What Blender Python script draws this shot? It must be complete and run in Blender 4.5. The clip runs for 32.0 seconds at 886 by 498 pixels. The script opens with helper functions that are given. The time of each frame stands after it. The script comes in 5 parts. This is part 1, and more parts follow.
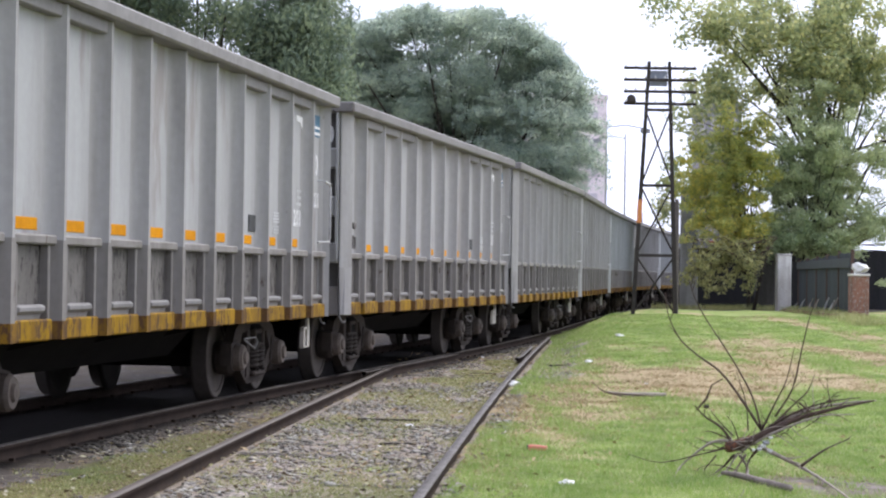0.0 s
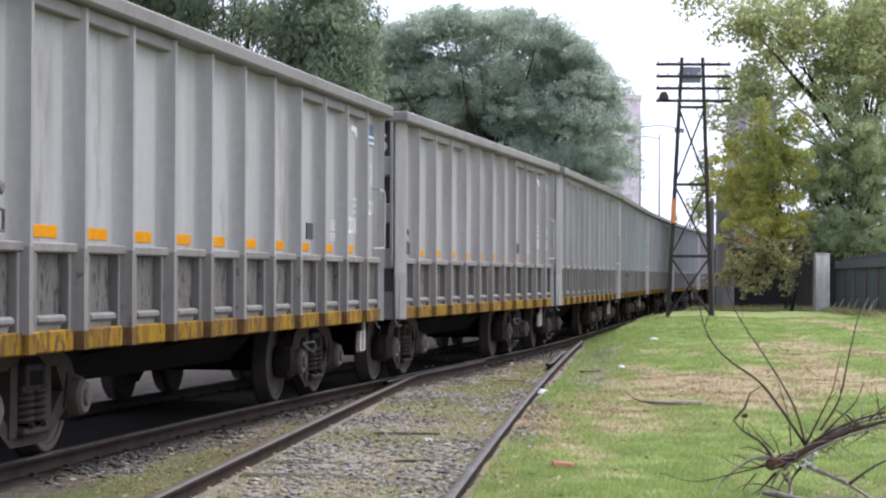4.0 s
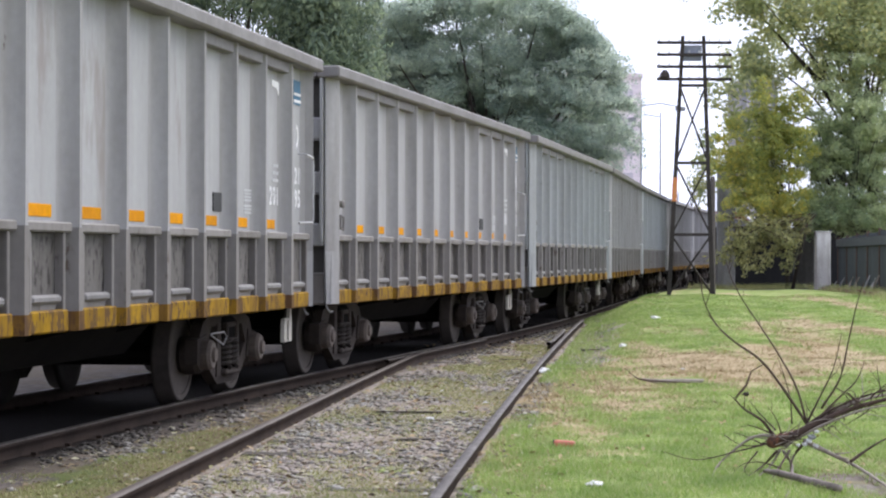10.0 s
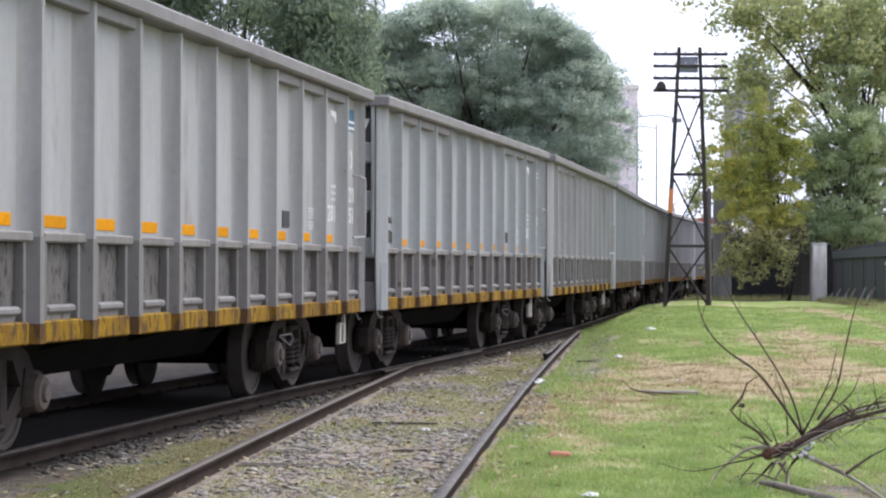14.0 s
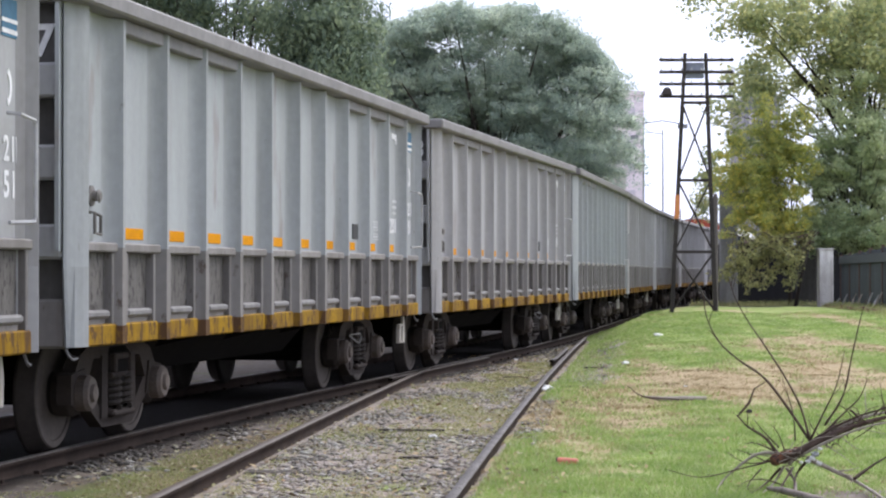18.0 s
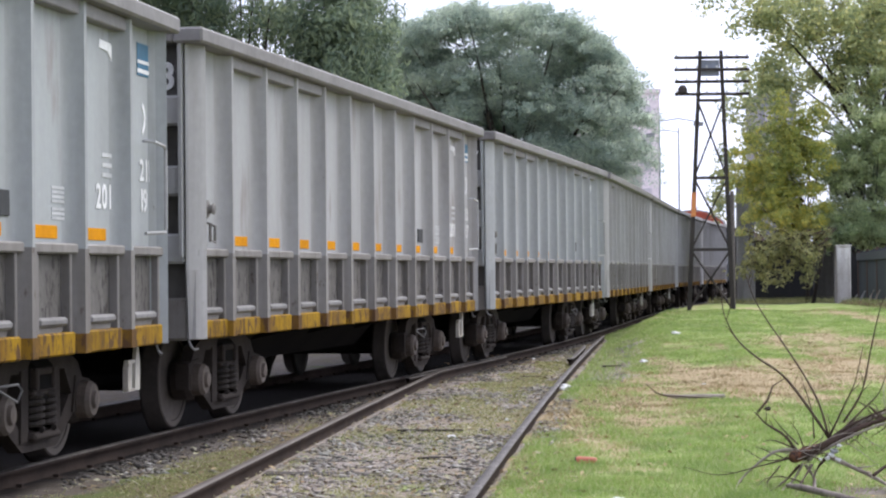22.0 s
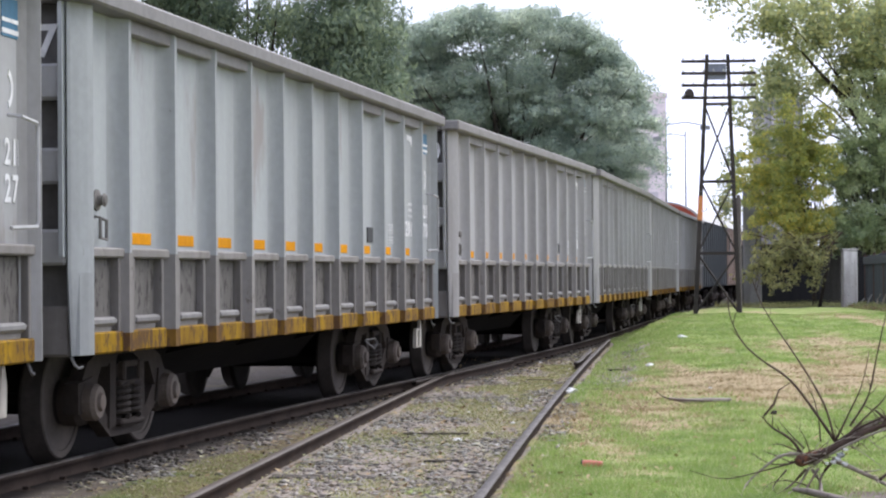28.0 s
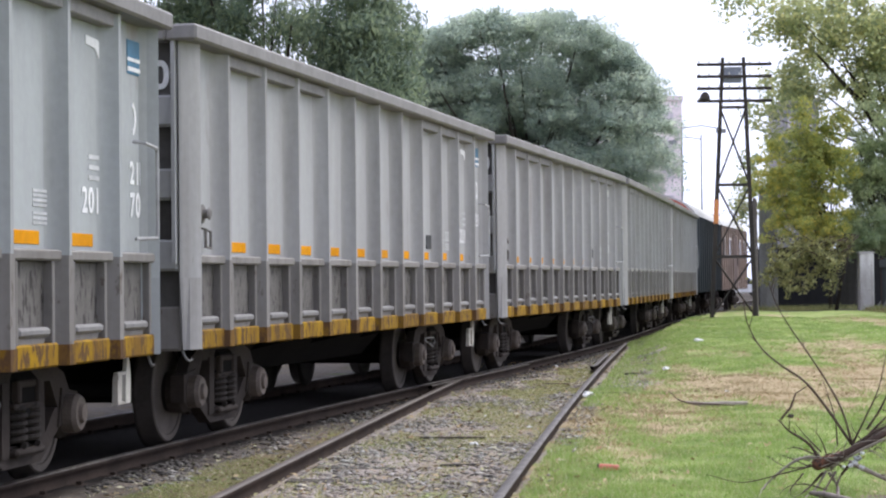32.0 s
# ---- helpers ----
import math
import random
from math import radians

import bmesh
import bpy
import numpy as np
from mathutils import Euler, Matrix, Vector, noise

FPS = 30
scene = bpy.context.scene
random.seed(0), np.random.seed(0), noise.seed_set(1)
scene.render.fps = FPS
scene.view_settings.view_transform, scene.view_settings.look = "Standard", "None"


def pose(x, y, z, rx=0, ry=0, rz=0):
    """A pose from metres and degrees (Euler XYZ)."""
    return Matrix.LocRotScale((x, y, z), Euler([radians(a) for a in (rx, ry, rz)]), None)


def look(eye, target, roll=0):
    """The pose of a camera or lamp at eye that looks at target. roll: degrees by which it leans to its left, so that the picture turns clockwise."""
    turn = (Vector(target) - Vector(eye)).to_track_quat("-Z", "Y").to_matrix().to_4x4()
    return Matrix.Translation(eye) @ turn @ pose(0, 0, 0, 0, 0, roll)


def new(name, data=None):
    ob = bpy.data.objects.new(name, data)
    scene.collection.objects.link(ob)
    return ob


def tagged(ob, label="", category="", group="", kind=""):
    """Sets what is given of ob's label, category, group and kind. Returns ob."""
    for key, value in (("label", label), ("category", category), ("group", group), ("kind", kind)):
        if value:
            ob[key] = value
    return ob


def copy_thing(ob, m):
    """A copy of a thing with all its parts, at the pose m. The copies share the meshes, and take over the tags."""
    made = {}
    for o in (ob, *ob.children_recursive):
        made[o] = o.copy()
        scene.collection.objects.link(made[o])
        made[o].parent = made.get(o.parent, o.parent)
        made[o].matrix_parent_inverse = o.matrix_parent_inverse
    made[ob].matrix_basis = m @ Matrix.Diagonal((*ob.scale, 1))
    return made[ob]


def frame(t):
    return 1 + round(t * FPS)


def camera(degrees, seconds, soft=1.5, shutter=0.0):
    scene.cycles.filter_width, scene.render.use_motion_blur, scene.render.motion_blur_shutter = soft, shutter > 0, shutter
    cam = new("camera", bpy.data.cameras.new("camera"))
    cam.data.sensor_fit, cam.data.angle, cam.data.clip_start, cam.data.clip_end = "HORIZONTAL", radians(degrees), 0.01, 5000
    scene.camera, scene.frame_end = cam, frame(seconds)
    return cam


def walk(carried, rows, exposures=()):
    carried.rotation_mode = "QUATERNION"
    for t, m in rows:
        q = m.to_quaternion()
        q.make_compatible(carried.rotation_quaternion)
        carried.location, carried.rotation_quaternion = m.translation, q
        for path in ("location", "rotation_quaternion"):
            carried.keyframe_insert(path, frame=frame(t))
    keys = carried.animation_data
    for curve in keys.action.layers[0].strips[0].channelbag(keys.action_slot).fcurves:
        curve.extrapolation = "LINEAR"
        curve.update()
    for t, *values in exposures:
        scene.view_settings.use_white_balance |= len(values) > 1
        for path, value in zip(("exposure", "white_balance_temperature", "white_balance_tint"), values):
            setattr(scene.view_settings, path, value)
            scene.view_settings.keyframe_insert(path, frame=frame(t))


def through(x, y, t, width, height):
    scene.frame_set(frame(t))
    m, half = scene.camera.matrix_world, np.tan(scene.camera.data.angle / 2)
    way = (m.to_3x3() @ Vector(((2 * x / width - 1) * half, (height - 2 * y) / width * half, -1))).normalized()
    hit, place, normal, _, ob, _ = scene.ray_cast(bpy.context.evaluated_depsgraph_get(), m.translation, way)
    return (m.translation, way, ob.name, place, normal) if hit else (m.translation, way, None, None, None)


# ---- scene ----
# Plan: rail top is z = 0, the camera stands near the origin and looks along +y.
# The train comes along a gently curved line to the left of the camera.
EYE = 1.307
# seconds, turn to the left, tilt up, lean, step back along the view, step to the right
PATH = [
    (0.0, -0.952, 0.636, 0.806, 1.226, -0.139),
    (0.2, -0.61, 0.632, 0.87, 0.46, -0.05),
    (0.5, -0.393, 0.629, 0.927, 0.0),
    (1, -0.368, 0.601, 0.923, 0.0),
    (1.5, -0.290, 0.710, 0.754, 0.0),
    (2, -0.196, 0.732, 0.494, 0.0),
    (2.5, -0.126, 0.652, 0.396, 0.0),
    (3, -0.065, 0.657, 0.245, 0.0),
    (3.5, -0.058, 0.696, 0.241, 0.0),
    (5.5, -0.006, 0.715, 0.058, 0.0),
    (6, -0.000, 0.642, 0.13, 0.0),
    (6.5, -0.011, 0.648, -0.014, 0.0),
    (7, 0.042, 0.628, 0.29, 0.0),
    (7.5, 0.012, 0.555, 0.203, 0.0),
    (8, -0.062, 0.500, 0.309, 0.0),
    (8.5, -0.122, 0.428, 0.202, 0.0),
    (9, -0.127, 0.289, 0.096, 0.0),
    (9.5, -0.063, 0.142, 0.103, 0.0),
    (10, -0.019, 0.166, 0.108, 0.0),
    (10.5, -0.053, 0.264, 0.185, 0.0),
    (11, -0.122, 0.310, 0.485, 0.0),
    (11.5, -0.264, 0.355, 0.166, 0.0),
    (12, -0.274, 0.371, 0.249, 0.0),
    (12.5, -0.262, 0.374, 0.153, 0.0),
    (13, -0.201, 0.422, 0.134, 0.0),
    (13.5, -0.160, 0.445, 0.133, 0.0),
    (14, -0.118, 0.448, 0.197, 0.0),
    (14.5, -0.107, 0.489, 0.155, 0.0),
    (16.5, -0.019, 0.555, -0.061, 0.0),
    (17, 0.046, 0.596, 0.029, 0.0),
    (17.5, 0.045, 0.595, 0.001, 0.0),
    (18, 0.049, 0.618, 0.009, 0.0),
    (18.5, 0.053, 0.664, -0.109, 0.0),
    (19, 0.091, 0.730, -0.072, 0.0),
    (19.5, 0.139, 0.767, -0.143, 0.0),
    (20, 0.298, 0.696, -0.301, 0.0),
    (20.5, 0.400, 0.607, -0.415, 0.0),
    (21, 0.410, 0.616, -0.3, 0.0),
    (21.5, 0.426, 0.658, -0.405, 0.0),
    (22, 0.477, 0.622, -0.515, 0.0),
    (22.5, 0.560, 0.523, -0.534, 0.0),
    (23, 0.612, 0.476, -0.567, 0.0),
    (23.5, 0.595, 0.536, -0.51, 0.0),
    (24, 0.503, 0.532, -0.461, 0.0),
    (24.5, 0.495, 0.556, -0.498, 0.0),
    (26.5, 0.746, 0.561, -0.427, 0.0),
    (27, 0.687, 0.597, -0.513, 0.0),
    (27.5, 0.640, 0.647, -0.462, 0.0),
    (28, 0.641, 0.707, -0.422, 0.0),
    (28.5, 0.709, 0.708, -0.453, 0.0),
    (29, 0.763, 0.707, -0.536, 0.0),
    (29.5, 0.790, 0.732, -0.614, 0.0),
    (30, 0.788, 0.752, -0.625, 0.0),
    (30.5, 0.798, 0.793, -0.533, 0.0),
    (31, 0.810, 0.814, -0.519, 0.0),
    (31.5, 0.909, 0.792, -0.501, 0.0),
    (32, 1.048, 0.813, -0.55, 0.0),
]
cam = camera(22.39, 32.0, soft=2.2)


def sight(turn, tilt, lean, back, side=0.0):
    a, b = radians(turn), radians(tilt)
    ahead = Vector((-math.sin(a) * math.cos(b), math.cos(a) * math.cos(b), math.sin(b)))
    eye = Vector((side, 0, EYE)) - ahead * back
    return look(eye, eye + ahead * 10, lean)


walk(cam, [(t, sight(*r)) for t, *r in PATH])

# ---------------------------------------------------------------- light
world = bpy.data.worlds.new("overcast")
scene.world = world
world.use_nodes = True
wn = world.node_tree.nodes
wl = world.node_tree.links
sky = wn.new("ShaderNodeTexSky")
sky.sky_type = "NISHITA"
sky.sun_disc = False
sky.sun_elevation, sky.sun_rotation = radians(50), radians(44)
sky.air_density, sky.dust_density = 1.0, 4.0
veil = wn.new("ShaderNodeMixRGB")
veil.inputs[0].default_value = 0.85
veil.inputs[2].default_value = (9.1, 9.6, 12.3, 1)
wl.new(sky.outputs[0], veil.inputs[1])
wl.new(veil.outputs[0], wn["Background"].inputs[0])
wn["Background"].inputs[1].default_value = 0.16
sun = new("sun", bpy.data.lights.new("sun", "SUN"))
sun.data.energy, sun.data.angle, sun.data.color = 3.8, radians(45), (1.0, 0.97, 0.93)
sun.matrix_world = look((38, 50, 64), (0, 10, 0))

# ---------------------------------------------------------------- materials
def shader(name, rough=0.7, metal=0.0):
    m = bpy.data.materials.new(name)
    m.use_nodes = True
    b = m.node_tree.nodes["Principled BSDF"]
    b.inputs["Roughness"].default_value = rough
    b.inputs["Metallic"].default_value = metal
    return m, m.node_tree.nodes, m.node_tree.links, b


def ramp(nodes, stops):
    r = nodes.new("ShaderNodeValToRGB")
    e = r.color_ramp.elements
    while len(e) < len(stops):
        e.new(0.5)
    for i, (p, c) in enumerate(stops):
        e[i].position = p
        e[i].color = (*c, 1)
    return r


def grain(nodes, links, coord, scale, detail=4.0, stretch=None, rough=0.6):
    n = nodes.new("ShaderNodeTexNoise")
    n.inputs["Scale"].default_value = scale
    n.inputs["Detail"].default_value = detail
    n.inputs["Roughness"].default_value = rough
    if stretch:
        mp = nodes.new("ShaderNodeMapping")
        mp.inputs["Scale"].default_value = stretch
        links.new(coord, mp.inputs[0])
        coord = mp.outputs[0]
    links.new(coord, n.inputs["Vector"])
    return n.outputs["Fac"]


def blend(nodes, links, fac, a, b, kind="MIX"):
    m = nodes.new("ShaderNodeMixRGB")
    m.blend_type = kind
    for i, v in ((0, fac), (1, a), (2, b)):
        if isinstance(v, (int, float)):
            m.inputs[i].default_value = v
        elif isinstance(v, tuple):
            m.inputs[i].default_value = (*v, 1)
        else:
            links.new(v, m.inputs[i])
    return m.outputs[0]


def relief(nodes, links, b, height, strength, dist=0.01):
    u = nodes.new("ShaderNodeBump")
    u.inputs["Strength"].default_value = strength
    u.inputs["Distance"].default_value = dist
    links.new(height, u.inputs["Height"])
    links.new(u.outputs[0], b.inputs["Normal"])


def worn(name, base, dirt, rust=None, rough=0.6, metal=0.0, streak=True, gloss=0.25, amount=(0.42, 0.72), scale=1.0, bump=0.15, rusty=0.66, smear=None, even=1.0, tone=(0.9, 1.07)):
    """Paint, concrete or iron with streaks, stains and flecks of rust."""
    m, n, l, b = shader(name, rough, metal)
    b.inputs["Specular IOR Level"].default_value = gloss
    co = n.new("ShaderNodeTexCoord").outputs["Object"]
    info = n.new("ShaderNodeObjectInfo").outputs["Random"]
    shift = n.new("ShaderNodeVectorMath")
    shift.operation = "ADD"
    sc = n.new("ShaderNodeVectorMath")
    sc.operation = "SCALE"
    comb = n.new("ShaderNodeCombineXYZ")
    for i in range(3):
        l.new(info, comb.inputs[i])
    l.new(comb.outputs[0], sc.inputs[0])
    sc.inputs["Scale"].default_value = 37.0
    l.new(co, shift.inputs[0])
    l.new(sc.outputs[0], shift.inputs[1])
    co = shift.outputs[0]
    big = grain(n, l, co, 1.3 * scale, 5.0, (2.5, 2.5, 0.35) if streak else None)
    fine = grain(n, l, co, 14 * scale, 6.0)
    r = ramp(n, [(amount[0], (0, 0, 0)), (amount[1], (1, 1, 1))])
    l.new(big, r.inputs[0])
    col = blend(n, l, r.outputs[0], base, dirt)
    r2 = ramp(n, [(0.35, (1 - 0.14 * even,) * 3), (0.7, (1 + 0.08 * even,) * 3)])
    l.new(fine, r2.inputs[0])
    col = blend(n, l, 1.0, col, r2.outputs[0], "MULTIPLY")
    shade = ramp(n, [(0.0, (tone[0],) * 3), (1.0, (tone[1],) * 3)])
    l.new(info, shade.inputs[0])
    col = blend(n, l, 1.0, col, shade.outputs[0], "MULTIPLY")
    if rust:
        spots = grain(n, l, co, 5.5 * scale, 8.0, (1.6, 1.6, 0.7), 0.7)
        r3 = ramp(n, [(rusty, (0, 0, 0)), (rusty + 0.07, (1, 1, 1))])
        l.new(spots, r3.inputs[0])
        col = blend(n, l, r3.outputs[0], col, rust)
    if smear:
        long = grain(n, l, co, 0.9 * scale, 7.0, (1.5, 1.5, 0.45), 0.62)
        r4 = ramp(n, [(0.585, (0, 0, 0)), (0.66, (0.8, 0.8, 0.8))])
        l.new(long, r4.inputs[0])
        col = blend(n, l, r4.outputs[0], col, smear)
    l.new(col, b.inputs["Base Color"])
    relief(n, l, b, fine, bump)
    return m


def leafy(name, colours, rough=0.7, through=0.3, patch=0.45, low=(0.72, 0.78, 0.7), high=(1.2, 1.15, 1.05)):
    m, n, l, b = shader(name, rough)
    isl = n.new("ShaderNodeNewGeometry").outputs["Random Per Island"]
    r = ramp(n, [(i / (len(colours) - 1), c) for i, c in enumerate(colours)])
    l.new(isl, r.inputs[0])
    co = n.new("ShaderNodeTexCoord").outputs["Object"]
    big = grain(n, l, co, patch, 3.0)
    r2 = ramp(n, [(0.3, low), (0.7, high)])
    l.new(big, r2.inputs[0])
    col = blend(n, l, 1.0, r.outputs[0], r2.outputs[0], "MULTIPLY")
    l.new(col, b.inputs["Base Color"])
    t = n.new("ShaderNodeBsdfTranslucent")
    l.new(col, t.inputs[0])
    mix = n.new("ShaderNodeMixShader")
    mix.inputs[0].default_value = through
    l.new(b.outputs[0], mix.inputs[1])
    l.new(t.outputs[0], mix.inputs[2])
    l.new(mix.outputs[0], n["Material Output"].inputs[0])
    return m


GREY = worn("grey_paint", (0.331, 0.334, 0.333), (0.277, 0.274, 0.268), (0.13, 0.10, 0.08), 0.55, rusty=0.76, even=0.35, smear=(0.21, 0.185, 0.17), tone=(0.97, 1.03))
BLUEGREY = worn("blue_grey_paint", (0.325, 0.344, 0.345), (0.285, 0.298, 0.296), (0.13, 0.10, 0.08), 0.55, rusty=0.76, even=0.35, smear=(0.22, 0.19, 0.175), tone=(0.97, 1.03))
BLUERIB = worn("blue_grey_rib_paint", (0.302, 0.316, 0.316), (0.236, 0.243, 0.240), (0.09, 0.068, 0.055), 0.6, rusty=0.68, even=0.5, tone=(0.95, 1.03))
RIBGREY = worn("grey_rib_paint", (0.305, 0.3, 0.295), (0.225, 0.215, 0.207), (0.09, 0.068, 0.055), 0.6, rusty=0.67, even=0.5, tone=(0.95, 1.03))
RAILGREY = worn("top_chord_paint", (0.185, 0.176, 0.168), (0.13, 0.12, 0.112), (0.15, 0.12, 0.1), 0.5, streak=False)
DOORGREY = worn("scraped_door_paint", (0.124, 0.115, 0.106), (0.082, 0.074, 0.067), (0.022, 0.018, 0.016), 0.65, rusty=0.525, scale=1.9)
LOWRIB = worn("grimy_lower_paint", (0.182, 0.171, 0.160), (0.112, 0.101, 0.092), (0.075, 0.056, 0.043), 0.7, rusty=0.60, even=0.6)
BASERIB = worn("dirty_rib_base_paint", (0.202, 0.190, 0.178), (0.132, 0.120, 0.108), (0.075, 0.056, 0.043), 0.65, rusty=0.60, even=0.6)
# end wall paint darkened to carry the shade of the gap between wagons
ENDGREY = worn("shaded_end_paint", (0.105, 0.101, 0.098), (0.06, 0.057, 0.054), (0.05, 0.04, 0.034), 0.75)
LEDGEGREY = worn("ledge_paint", (0.185, 0.18, 0.176), (0.14, 0.133, 0.13), None, 0.7)
YELLOW = worn("yellow_band_paint", (0.285, 0.165, 0.006), (0.155, 0.083, 0.012), (0.085, 0.046, 0.02), 0.7, gloss=0.08, amount=(0.42, 0.64), rusty=0.50, scale=1.3)
FOOTBROWN = worn("rusty_rib_foot_paint", (0.20, 0.112, 0.012), (0.12, 0.064, 0.02), (0.08, 0.044, 0.022), 0.7, gloss=0.08, amount=(0.36, 0.60), rusty=0.47, scale=1.1)
ORANGE = worn("orange_reflector", (0.60, 0.25, 0.001), (0.53, 0.21, 0.001), None, 0.6, streak=False, gloss=0.05)
WHITE = worn("white_lettering", (0.78, 0.78, 0.78), (0.62, 0.62, 0.62), None, 0.6)
FADED = worn("faded_lettering", (0.50, 0.505, 0.51), (0.38, 0.385, 0.39), None, 0.6)
BLUE = worn("blue_panel_paint", (0.05, 0.16, 0.26), (0.06, 0.14, 0.21), None, 0.55)
BLACKISH = worn("dark_plate", (0.045, 0.047, 0.05), (0.03, 0.03, 0.03), None, 0.6)
BOGIE = worn("dusty_cast_iron", (0.046, 0.037, 0.032), (0.022, 0.018, 0.016), (0.066, 0.052, 0.043), 0.85, streak=False, bump=0.3, gloss=0.15, scale=2)
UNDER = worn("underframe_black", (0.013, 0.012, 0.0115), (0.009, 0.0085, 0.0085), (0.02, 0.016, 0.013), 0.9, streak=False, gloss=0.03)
WHEELMAT = worn("wheel_iron", (0.038, 0.032, 0.028), (0.02, 0.0175, 0.0155), None, 0.75, 0.0, streak=False, gloss=0.1, scale=2)
RIMMAT = worn("dusty_wheel_rim", (0.105, 0.09, 0.078), (0.06, 0.052, 0.046), None, 0.7, streak=False, gloss=0.1, scale=2)
CAPMAT = worn("axle_cap_iron", (0.13, 0.105, 0.088), (0.07, 0.058, 0.05), (0.10, 0.06, 0.038), 0.7, streak=False, scale=3)
RAILSIDE = worn("rusty_rail", (0.05, 0.037, 0.03), (0.028, 0.022, 0.019), (0.065, 0.038, 0.024), 0.9, streak=False, scale=2, gloss=0.05)
RAILTOP = worn("worn_rail_head", (0.118, 0.108, 0.10), (0.056, 0.047, 0.041), (0.04, 0.03, 0.024), 0.55, 0.2, streak=False, amount=(0.40, 0.56), rusty=0.50, scale=2.5, bump=0.6)
RUSTHEAD = worn("rusty_rail_head", (0.085, 0.067, 0.055), (0.05, 0.039, 0.032), (0.17, 0.145, 0.13), 0.6, 0.0, streak=False, rusty=0.62, gloss=0.3)
TIMBER = worn("old_sleeper_wood", (0.06, 0.05, 0.042), (0.035, 0.031, 0.028), None, 0.9, streak=False)
# darker copy of the sleeper wood, with the train's shade in its colour
SHADEWOOD = worn("shaded_sleeper_wood", (0.018, 0.015, 0.013), (0.011, 0.010, 0.009), None, 0.9, streak=False, gloss=0.05)
IRON = worn("dark_lattice_iron", (0.045, 0.038, 0.034), (0.03, 0.027, 0.025), (0.09, 0.05, 0.03), 0.8, streak=False)
POSTWOOD = worn("brown_post", (0.13, 0.115, 0.105), (0.085, 0.075, 0.068), None, 0.9)
ORANGEPAINT = worn("flaked_orange_paint", (0.62, 0.24, 0.08), (0.45, 0.18, 0.08), (0.2, 0.1, 0.06), 0.7, streak=False)
# concrete in a much darker tone, shade included in the colour
SHADECONC = worn("shaded_weathered_concrete", (0.085, 0.082, 0.078), (0.05, 0.048, 0.046), None, 0.9)
CONCRETE = worn("grey_concrete", (0.34, 0.335, 0.33), (0.24, 0.235, 0.23), None, 0.85)
LIME = worn("flaking_limewash", (0.66, 0.64, 0.60), (0.48, 0.44, 0.40), (0.24, 0.16, 0.12), 0.85, rusty=0.60, scale=2)
FENCE = worn("grey_green_sheet", (0.068, 0.077, 0.082), (0.046, 0.052, 0.056), (0.10, 0.07, 0.05), 0.55)
PINK = worn("pink_render", (0.84, 0.75, 0.76), (0.78, 0.70, 0.72), None, 0.8, scale=0.2)
CREAM = worn("cream_render", (0.62, 0.57, 0.52), (0.5, 0.46, 0.42), None, 0.8, scale=0.2)
PALEPANE = worn("pale_far_window", (0.62, 0.57, 0.60), (0.55, 0.52, 0.56), None, 0.3, streak=False)
GLASS = worn("dark_window_glass", (0.05, 0.06, 0.07), (0.03, 0.035, 0.04), None, 0.12, streak=False)
BARK = worn("dark_bark", (0.055, 0.045, 0.038), (0.035, 0.03, 0.026), None, 0.95, scale=2)
GREYWOOD = worn("grey_split_wood", (0.24, 0.205, 0.18), (0.12, 0.10, 0.088), (0.06, 0.048, 0.04), 0.9, scale=4, rusty=0.58)
RUSTPOST = worn("rust_brown_post", (0.10, 0.062, 0.05), (0.065, 0.045, 0.038), None, 0.8)
OLDBRICK = worn("old_red_brick", (0.26, 0.13, 0.09), (0.16, 0.11, 0.09), (0.34, 0.32, 0.3), 0.9, rusty=0.55, scale=3)
TWIG = worn("bare_twig_bark", (0.085, 0.055, 0.042), (0.055, 0.038, 0.032), None, 0.8, scale=4)
PALETWIG = worn("weathered_twig", (0.30, 0.26, 0.22), (0.2, 0.17, 0.145), None, 0.85, scale=4)
REDPLASTIC = worn("faded_red_plastic", (0.62, 0.19, 0.13), (0.52, 0.18, 0.13), None, 0.5, streak=False)
PAPER = worn("dirty_white_litter", (0.74, 0.74, 0.73), (0.55, 0.54, 0.52), None, 0.7, streak=False)
SLATE = worn("dark_slate_car_paint", (0.045, 0.055, 0.06), (0.03, 0.036, 0.04), None, 0.6)
REDPAINT = worn("red_gable_paint", (0.45, 0.085, 0.045), (0.35, 0.08, 0.05), None, 0.6)
BROWNCAR = worn("brown_car_paint", (0.26, 0.19, 0.15), (0.18, 0.14, 0.115), None, 0.7)
ROOFPALE = worn("pale_roof_sheet", (0.46, 0.46, 0.45), (0.35, 0.34, 0.33), None, 0.6)
BOXBLUE = worn("pale_box_paint", (0.30, 0.33, 0.40), (0.24, 0.26, 0.31), None, 0.6)
STREETGREY = worn("lamp_post_steel", (0.25, 0.26, 0.27), (0.2, 0.2, 0.2), None, 0.5)

# leaf colours lightened and greyed: distance haze is painted into them
TIPA = leafy("hazed_fine_tree_leaves", [(0.33, 0.39, 0.35), (0.40, 0.47, 0.41), (0.47, 0.54, 0.455), (0.54, 0.60, 0.47)], through=0.72, patch=0.5, low=(0.68, 0.74, 0.75), high=(1.26, 1.22, 1.16))
TIPADARK = leafy("drooping_tree_leaves", [(0.12, 0.165, 0.135), (0.165, 0.225, 0.17), (0.22, 0.28, 0.19), (0.30, 0.36, 0.23)], through=0.5)
POPLAR = leafy("broad_tree_leaves", [(0.281, 0.335, 0.205), (0.389, 0.432, 0.254), (0.497, 0.529, 0.297), (0.648, 0.616, 0.324)], through=0.68)
